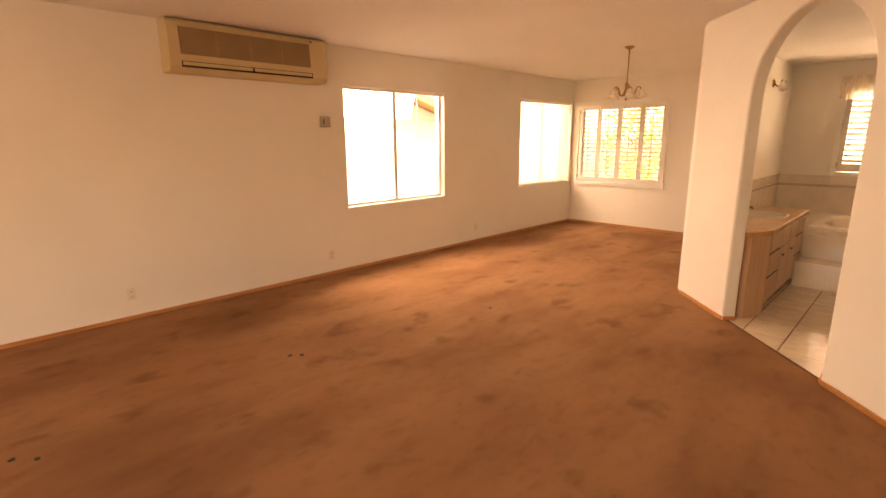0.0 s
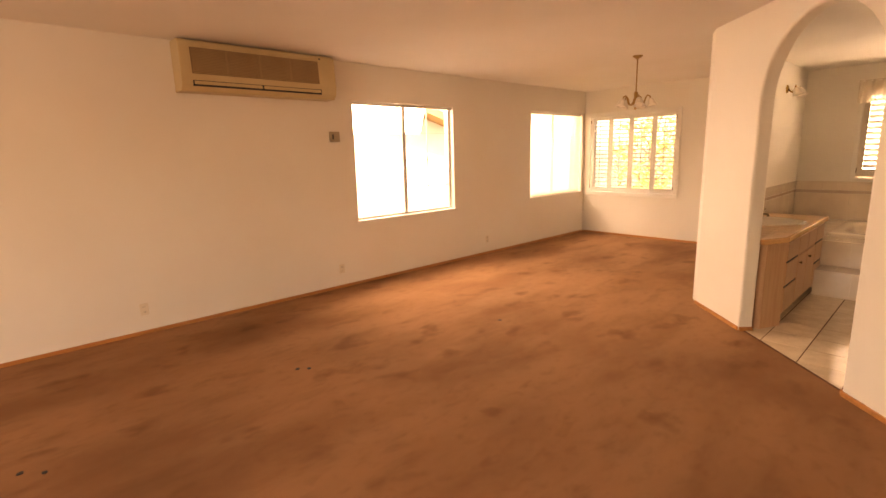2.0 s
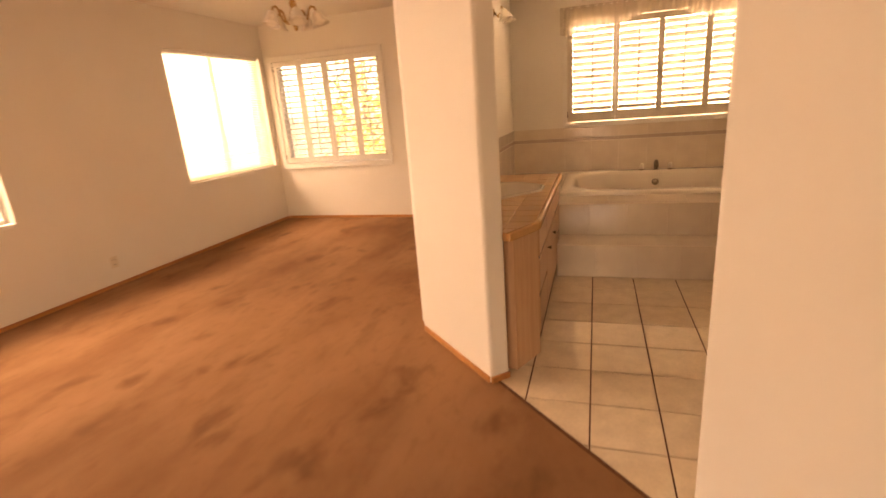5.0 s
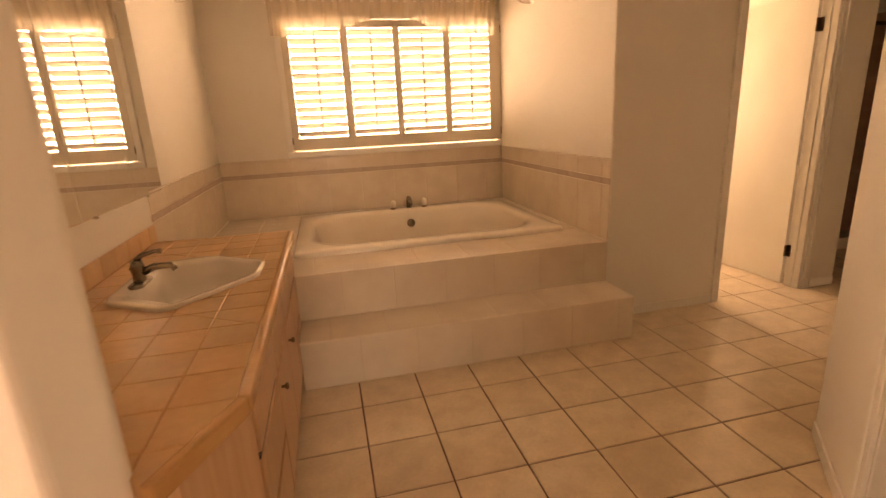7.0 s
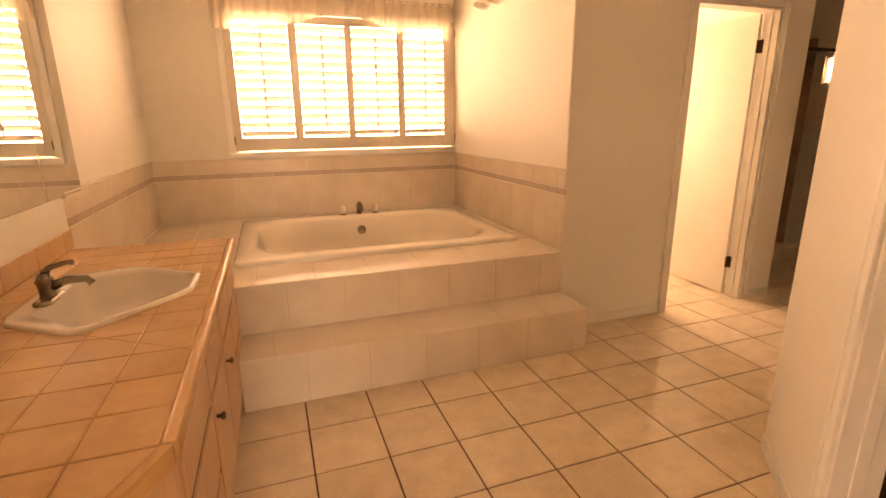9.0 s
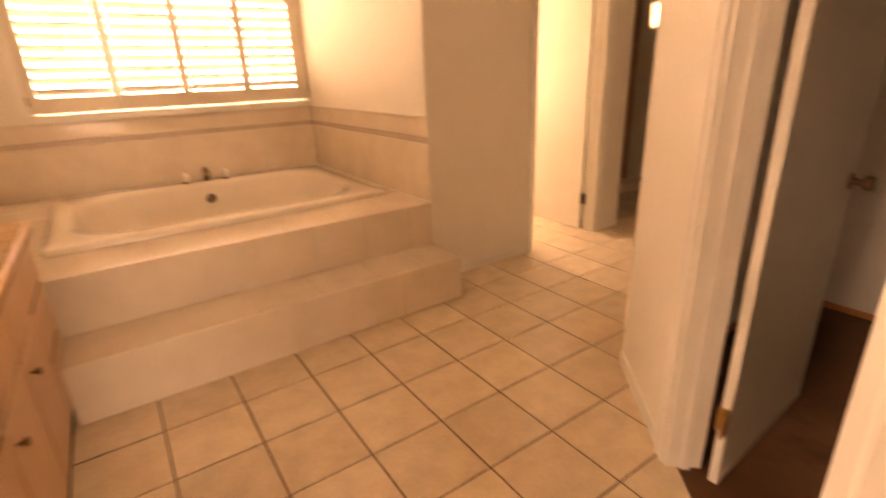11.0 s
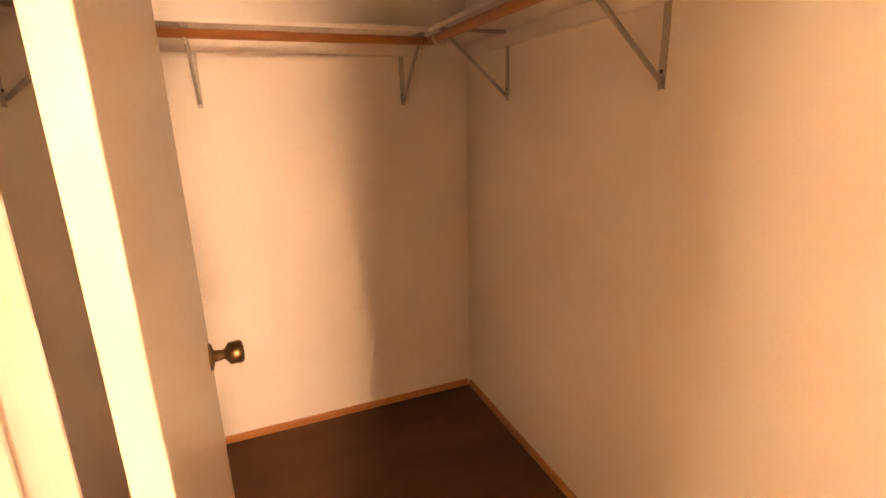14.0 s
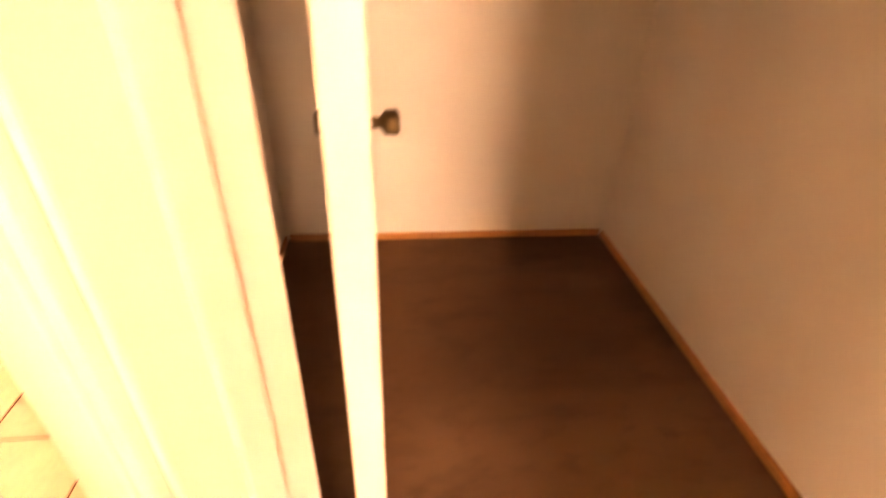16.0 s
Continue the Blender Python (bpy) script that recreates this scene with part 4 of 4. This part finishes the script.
def valance():
    v = thing("window_valance", (0.55, BACK - 0.08, 2.55), "sheer peach scalloped valance on a thin curtain rod", "valance")
    bm = bmesh.new()
    yr = BACK - 0.085
    add_tube(bm, [(-0.62, BACK, 2.545), (-0.62, yr + 0.02, 2.545), (-0.60, yr, 2.545), (1.54, yr, 2.545), (1.565, yr + 0.02, 2.545), (1.565, BACK, 2.545)], 0.008, 8)
    part("curtain_rod", bm, TRIM, v)
    for a, b, lo, hi in ((-0.60, 0.12, 2.24, 2.33), (0.10, 0.90, 2.40, 2.31), (0.88, 1.545, 2.30, 2.22)):
        bm = bmesh.new()
        n, rows = 90, 8
        grid = []
        for j in range(rows + 1):
            row = []
            for i in range(n + 1):
                f = i / n
                bottom = lo + (hi - lo) * f + 0.03 * math.cos(f * math.pi * 6) * 0.4
                if a == 0.10:
                    bottom = 2.31 + 0.10 * (1 - (2 * f - 1) ** 2)
                z = 2.56 + (bottom - 2.56) * j / rows
                y = yr - 0.012 - 0.012 * math.sin(f * math.pi * 17 + 0.35 * j + 1.3 * math.sin(f * 7)) - 0.004 * math.sin(f * 91)
                row.append(bm.verts.new((a + (b - a) * f, y, z)))
            grid.append(row)
        for j in range(rows):
            for i in range(n):
                f = bm.faces.new((grid[j][i], grid[j][i + 1], grid[j + 1][i + 1], grid[j + 1][i]))
                f.smooth = True
        part("swag", bm, SHEER, v, "sheer gathered fabric")


vanity()
countertop()
sink()
mirror()
sconce(VB, 7.30, 2.44, 1, "brass two-arm sconce with frosted bell shades")
sconce(1.62, 7.30, 2.44, -1, "brass two-arm sconce with frosted bell shades")
valance()


# ---- doors ----
def knob_set(parent, m):
    bm = bmesh.new()
    add_lathe(bm, [(0.0, 0.0), (0.032, 0.0), (0.030, 0.006), (0.014, 0.010), (0.011, 0.03), (0.018, 0.036), (0.026, 0.042), (0.027, 0.066), (0.022, 0.072), (0.0, 0.074)], m, 24)
    part("door_knob", bm, ANTIQUE, parent, "antique brass door knob")


def casing(name, m, w, h, label, depth):
    """Casing on the near side, jamb lining through the wall; local x across, y into the wall."""
    c = tagged(new(name), label, "door frame", kind="structure")
    c.matrix_world = m
    for n, d in (("casing", (-0.062, -0.016, 0, -0.006, 0.0, h + 0.056)), ("casing", (w + 0.006, -0.016, 0, w + 0.062, 0.0, h + 0.056)), ("casing", (-0.006, -0.016, h + 0.006, w + 0.006, 0.0, h + 0.056)),
                 ("jamb", (-0.004, -0.004, 0, 0.016, depth + 0.004, h)), ("jamb", (w - 0.016, -0.004, 0, w + 0.004, depth + 0.004, h)), ("jamb", (0.016, -0.004, h - 0.016, w - 0.016, depth + 0.004, h + 0.004)),
                 ("stop", (0.016, 0.045, 0, 0.027, 0.08, h - 0.016)), ("stop", (w - 0.027, 0.045, 0, w - 0.016, 0.08, h - 0.016))):
        bm = bmesh.new()
        add_box(bm, *d, bevel=0.004)
        o = solid(n, bm, TRIM)
        o.parent = c
    # stepped outer bead of the casing
    for d in ((-0.064, -0.022, 0, -0.044, -0.002, h + 0.058), (w + 0.044, -0.022, 0, w + 0.064, -0.002, h + 0.058)):
        bm = bmesh.new()
        add_box(bm, *d, bevel=0.005)
        o = solid("bead", bm, TRIM)
        o.parent = c
    return c


# closet door: opens into the closet
way = (Vector(CW1) - Vector(CW0)).normalized()
A = Vector((CW0[0] + DOOR0 * way.x, CW0[1] + DOOR0 * way.y, 0))
casing("door_frame_closet", Matrix.Translation(A) @ Matrix.Rotation(math.atan2(way.y, way.x), 4, "Z"), DOOR1 - DOOR0, 2.21, "white painted door casing of the closet doorway", 0.12)


def swing_door(name, hinge, angle, width, height, flip, label, knob=True, hz=(0.27, 1.10, 1.95)):
    """Leaf from the hinge along its local x; its thickness lies along local y."""
    d = thing(name, (hinge[0], hinge[1], 0.012), label, "door")
    m = Matrix.Translation((hinge[0], hinge[1], 0.012)) @ Matrix.Rotation(radians(angle), 4, "Z")
    leaf = box_part("leaf", (0, 0, 0, width, 0.031, height), DOORP, d, bevel=0.0025, m=m)
    if knob:
        for side, y in ((1, 0.0), (-1, 0.031)):
            mm = m @ Matrix.Translation((width - 0.06, y, 0.972)) @ Matrix.Rotation(radians(90 * side), 4, "X")
            knob_set(d, mm)
    if name == "closet_door":
        for cx, cz in ((0.40, 0.74), (0.72, 0.80), (0.735, 0.70), (0.74, 0.66), (0.30, 0.36), (0.70, 0.22), (0.66, 0.16), (0.745, 0.14)):
            bm = bmesh.new()
            add_lathe(bm, [(0.004, -0.001), (0.0035, 0.0006), (0.0, 0.0008)], m @ Matrix.Translation((cx, 0, cz)) @ Matrix.Rotation(radians(90), 4, "X"), 7)
            part("paint_chip", bm, PLASTIC, d, "pale paint chip")
    for z in hz:
        bm = bmesh.new()
        add_box(bm, -0.046 if not flip else -0.03, 0.0, z - 0.048, 0.0, 0.008, z + 0.048, m)
        add_box(bm, -0.002, 0.003, z - 0.045, 0.0, 0.029, z + 0.045, m)
        add_tube(bm, [m @ Vector((-0.006, 0.034, z - 0.046)), m @ Vector((-0.006, 0.034, z + 0.046))], 0.006, 8)
        part("hinge", bm, DULLBRASS if not flip else STEELHINGE, d, "dull brass butt hinge")
    return d


swing_door("closet_door", (1.385, 4.206), 3.0, 0.785, 2.19, False, "white slab closet door standing open with scuffs", hz=(0.27, 1.95))
casing("door_frame_toilet", Matrix.Translation((2.58, 6.348, 0)), 0.79, 2.24, "white painted door casing beside the tub wall", 0.12)
swing_door("toilet_door", (3.352, 6.475), 90, 0.74, 2.21, True, "white slab door standing open into a bright room", hz=(0.28, 1.98))


# ---- shower ----
def shower():
    s = thing("shower_stall", (4.6, 7.2, 0), "tan-tiled walk-in shower with raised curb", "shower", kind="structure")
    bm = bmesh.new()
    add_box(bm, 3.70, 7.08, -0.05, 5.5, 7.20, 0.11, bevel=0.01)
    part("curb", bm, TUBTILE, s)
    bm = bmesh.new()
    add_box(bm, 3.70, 7.04, 2.08, 5.5, 7.075, 2.115, bevel=0.004)
    part("header_bar", bm, STEELHINGE, s, "dark bronze header bar")
    bm = bmesh.new()
    add_box(bm, 3.95, 8.10, 0.05, 5.49, 8.44, 0.48, bevel=0.01)
    part("bench", bm, SHOWERTILE, s)
    for o, u, l in (((3.70, BACK - 0.014, 0.0), (1, 0, 0), 1.8), ((3.712, 7.2, 0.0), (0, 1, 0), 1.25), ((5.488, 8.45, 0.0), (0, -1, 0), 0.93)):
        tiled(s, o, u, (0, 0, 1), l, 2.3, 0.333, 0.333, SHOWERTILE, thick=0.01)


shower()


# ---- closet fittings ----
def shelf_and_rod():
    z = 1.828
    runs = (("closet_shelf", (2.95, 3.362, 3.247, 4.715)), ("closet_shelf", (0.98, 3.064, 3.247, 3.36)), ("closet_shelf", (1.93, 4.42, 2.948, 4.718)))
    for n, (x0, y0, x1, y1) in runs:
        s = thing(n, ((x0 + x1) / 2, (y0 + y1) / 2, z), "white painted closet shelf on metal brackets", "shelf", "closet shelves")
        box_part("board", (x0, y0, z, x1, y1, z + 0.018), TRIM, s, bevel=0.003)
    rods = (((2.93, 3.385, 1.79), (2.93, 4.40, 1.79)), ((0.98, 3.37, 1.79), (2.93, 3.37, 1.79)), ((1.98, 4.41, 1.79), (2.915, 4.41, 1.79)))
    for a, b in rods:
        bm = bmesh.new()
        add_tube(bm, [a, b], 0.0165, 16)
        tagged(solid("closet_rod", bm, ROD), "reddish-brown wooden closet rod below the shelf", "closet rod", "closet rods")
    # brackets: wall leg, top arm, diagonal brace, hook
    for (x, y), (nx, ny) in (((3.249, 3.391), (-1, 0)), ((3.249, 4.252), (-1, 0)), ((2.838, 3.062), (0, 1)), ((2.014, 3.062), (0, 1)), ((2.15, 4.72), (0, -1)), ((2.75, 4.72), (0, -1))):
        b = thing("shelf_bracket", (x, y, 1.56), "grey metal shelf and rod bracket screwed to the wall", "bracket", "closet brackets")
        ang = math.atan2(ny, nx)
        m = Matrix.Translation((x, y, 0)) @ Matrix.Rotation(ang, 4, "Z")
        box_part("wall_leg", (0.0, -0.011, 1.555, 0.006, 0.011, 1.826), GREYMETAL, b, m=m, bevel=0.001)
        box_part("arm", (0.006, -0.011, 1.816, 0.295, 0.011, 1.827), GREYMETAL, b, m=m, bevel=0.001)
        bm = bmesh.new()
        add_tube(bm, [m @ Vector((0.008, 0, 1.575)), m @ Vector((0.285, 0, 1.815))], 0.0075, 6)
        part("brace", bm, GREYMETAL, b)
        bm = bmesh.new()
        add_tube(bm, [m @ Vector((0.30 + 0.026 * math.cos(t), 0, 1.79 + 0.026 * math.sin(t))) for t in [radians(k) for k in range(150, 400, 25)]], 0.006, 8)
        part("rod_hook", bm, PLASTIC, b)
        bm = bmesh.new()
        for zz in (1.60, 1.78):
            add_lathe(bm, [(0.005, 0.0), (0.004, 0.003), (0.0, 0.004)], m @ Matrix.Translation((0.006, 0, zz)) @ Matrix.Rotation(radians(90), 4, "Y"), 8)
        part("screw", bm, BLACK, b)
    for n, d in (("shelf_cleat", (3.231, 3.08, 1.768, 3.248, 4.71, 1.827)), ("shelf_cleat", (0.98, 3.063, 1.768, 3.23, 3.08, 1.827))):
        bm = bmesh.new()
        add_box(bm, *d, bevel=0.002)
        tagged(solid(n, bm, TRIM), "white painted cleat strip under the closet shelf", "cleat")


shelf_and_rod()


# ---- outdoors ----
def outdoors():
    bm = bmesh.new()
    add_box(bm, -600, -600, -0.6, 600, 600, -0.3)
    structure("ground", bm, GROUND, "dry pale ground outside the house", "ground")
    h = thing("neighbour_house", (-9, 5, -0.3), "cream stucco neighbouring house with wooden eave", "house")
    ridge, half, rise = 2.0, 8.6, 0.28
    peak = 3.0 + 5.6 * rise
    bm = bmesh.new()
    outline = [(ridge - half, -0.3), (ridge + half, -0.3), (ridge + half, peak - half * rise), (ridge, peak - 0.02), (ridge - half, peak - half * rise)]
    near = [bm.verts.new((-10.2, y, z)) for y, z in outline]
    far = [bm.verts.new((-17.0, y, z)) for y, z in outline]
    bm.faces.new(near)
    bm.faces.new(far[::-1])
    for k in range(5):
        bm.faces.new((near[k], near[(k + 1) % 5], far[(k + 1) % 5], far[k]))
    bmesh.ops.recalc_face_normals(bm, faces=bm.faces[:])
    part("wall", bm, STUCCO, h)
    for side in (-1, 1):
        tilt = Matrix.Translation((0, ridge, peak)) @ Matrix.Rotation(math.atan(-rise * side), 4, "X")
        y0, y1 = sorted((0.0, side * (half + 1.0)))
        box_part("roof", (-17.3, y0, 0.10, -9.5, y1, 0.16), ROOF, h, m=tilt)
        box_part("soffit", (-17.2, y0, 0.03, -9.55, y1, 0.095), EAVE, h, "warm yellow-brown boarded soffit", m=tilt)
        box_part("rake_board", (-9.548, y0, -0.04, -9.50, y1, 0.098), EAVE, h, "warm brown wooden rake board", m=tilt)
    # unseen slab, added only to block the sun at the shower opening
    bm = bmesh.new()
    add_box(bm, 5.70, 4.5, H + 0.02, 7.0, 8.9, H + 0.10)
    structure("sun_shield", bm, EAVE, "unseen slab that keeps direct sun out of the small shower opening", "eave")
    rnd = random.Random(7)
    for tx, ty, hgt in ((-5.6, 13.2, 3.6), (-3.4, 13.8, 3.9), (-1.2, 13.0, 3.4)):
        t = thing("tree", (tx, ty, -0.3), "yellow-green leafy tree outside the dining window", "tree", "trees behind the house")
        bm = bmesh.new()
        add_tube(bm, [(tx, ty, -0.3), (tx + 0.05, ty, 0.6), (tx - 0.05, ty + 0.05, 1.6), (tx, ty, 2.6)], [0.11, 0.09, 0.07, 0.03], 10)
        for k in range(6):
            a = k * 1.1
            add_tube(bm, [(tx, ty, 0.7 + 0.25 * k), (tx + 0.5 * math.cos(a), ty + 0.5 * math.sin(a), 1.1 + 0.28 * k), (tx + 0.9 * math.cos(a), ty + 0.9 * math.sin(a), 1.3 + 0.3 * k)], [0.022, 0.013, 0.006], 6)
        part("trunk", bm, BARK, t)
        verts, faces = [], []
        for k in range(1200):
            a, b = rnd.uniform(0, 2 * math.pi), rnd.uniform(-1, 1)
            r = rnd.uniform(0.35, 1.0) ** 0.6 * (1 + 0.25 * math.sin(3 * a + 4 * b))
            c = Vector((tx + 1.25 * r * math.cos(a) * math.sqrt(1 - b * b), ty + 1.1 * r * math.sin(a) * math.sqrt(1 - b * b), 1.55 + hgt * 0.42 * r * b))
            u = Vector((rnd.uniform(-1, 1), rnd.uniform(-1, 1), rnd.uniform(-1, 1))).normalized()
            w = u.orthogonal().normalized()
            s = rnd.uniform(0.05, 0.10)
            i = len(verts)
            verts += [c - u * s, c + w * s * 0.45, c + u * s, c - w * s * 0.45]
            faces.append((i, i + 1, i + 2, i + 3))
        me = bpy.data.meshes.new("crown")
        me.from_pydata(verts, [], faces)
        me.materials.append(LEAF)
        o = new("crown", me)
        o.parent = t
        o.matrix_parent_inverse = Matrix.Translation(-t.location)


outdoors()


# ---- tiles of the bathroom floor and tub, last ----
tile_tub(SURROUND)


def bath_floor():
    bm = bmesh.new()
    add_prism(bm, [(-1.222, 4.775), (0.32, 3.23), (0.41, 3.235), (1.80, 4.84), (5.5, 4.84), (5.5, BACK), (-1.222, BACK)], -0.12, -0.004)
    f = structure("floor_bath", bm, GROUT, "bathroom floor of pale glossy tile with dark brown grout", "floor")
    P, g = 0.331, 0.0036
    n = 0
    for i in range(-5, 16):
        for j in range(-8, 10):
            x, y = 0.480 + i * P, 5.415 + j * P
            poly = [(x + g, y + g), (x + P - g, y + g), (x + P - g, y + P - g), (x + g, y + P - g)]
            if y > 6.4 and x < 2.3 or x > 5.45 or y > 8.3 or x < -1.4:
                continue
            poly = clip(poly, R2, R2, R2 * 3.553)
            if len(poly) > 2 and x < 1.79:
                poly = clip(poly, -0.756, 0.654, 1.805)
            if len(poly) > 2 and x >= 1.79:
                poly = clip(poly, 0, 1, 4.86)
            if len(poly) < 3:
                continue
            poly_tile("tile", poly, 0.001, 0.008, TILE, f)
    bm = bmesh.new()
    add_box(bm, 0.02, -0.012, -0.01, 1.18, 0.006, 0.004, Matrix.Translation((PIL0[0] + 0.835 * R2 + 0.035, PIL0[1] - 0.835 * R2 + 0.035, 0)) @ Matrix.Rotation(radians(-45), 4, "Z"), 0.002)
    structure("trim_threshold", bm, GROUT, "thin brown edge strip between carpet and tile", "threshold")


bath_floor()


# ---- the whole plan brought to metres ----
for ob in [o for o in scene.objects if o.parent is None and o.type != "CAMERA"]:
    if ob.type == "LIGHT":
        ob.location = K * ob.location
    else:
        ob.matrix_world = Matrix.Scale(K, 4) @ ob.matrix_basis
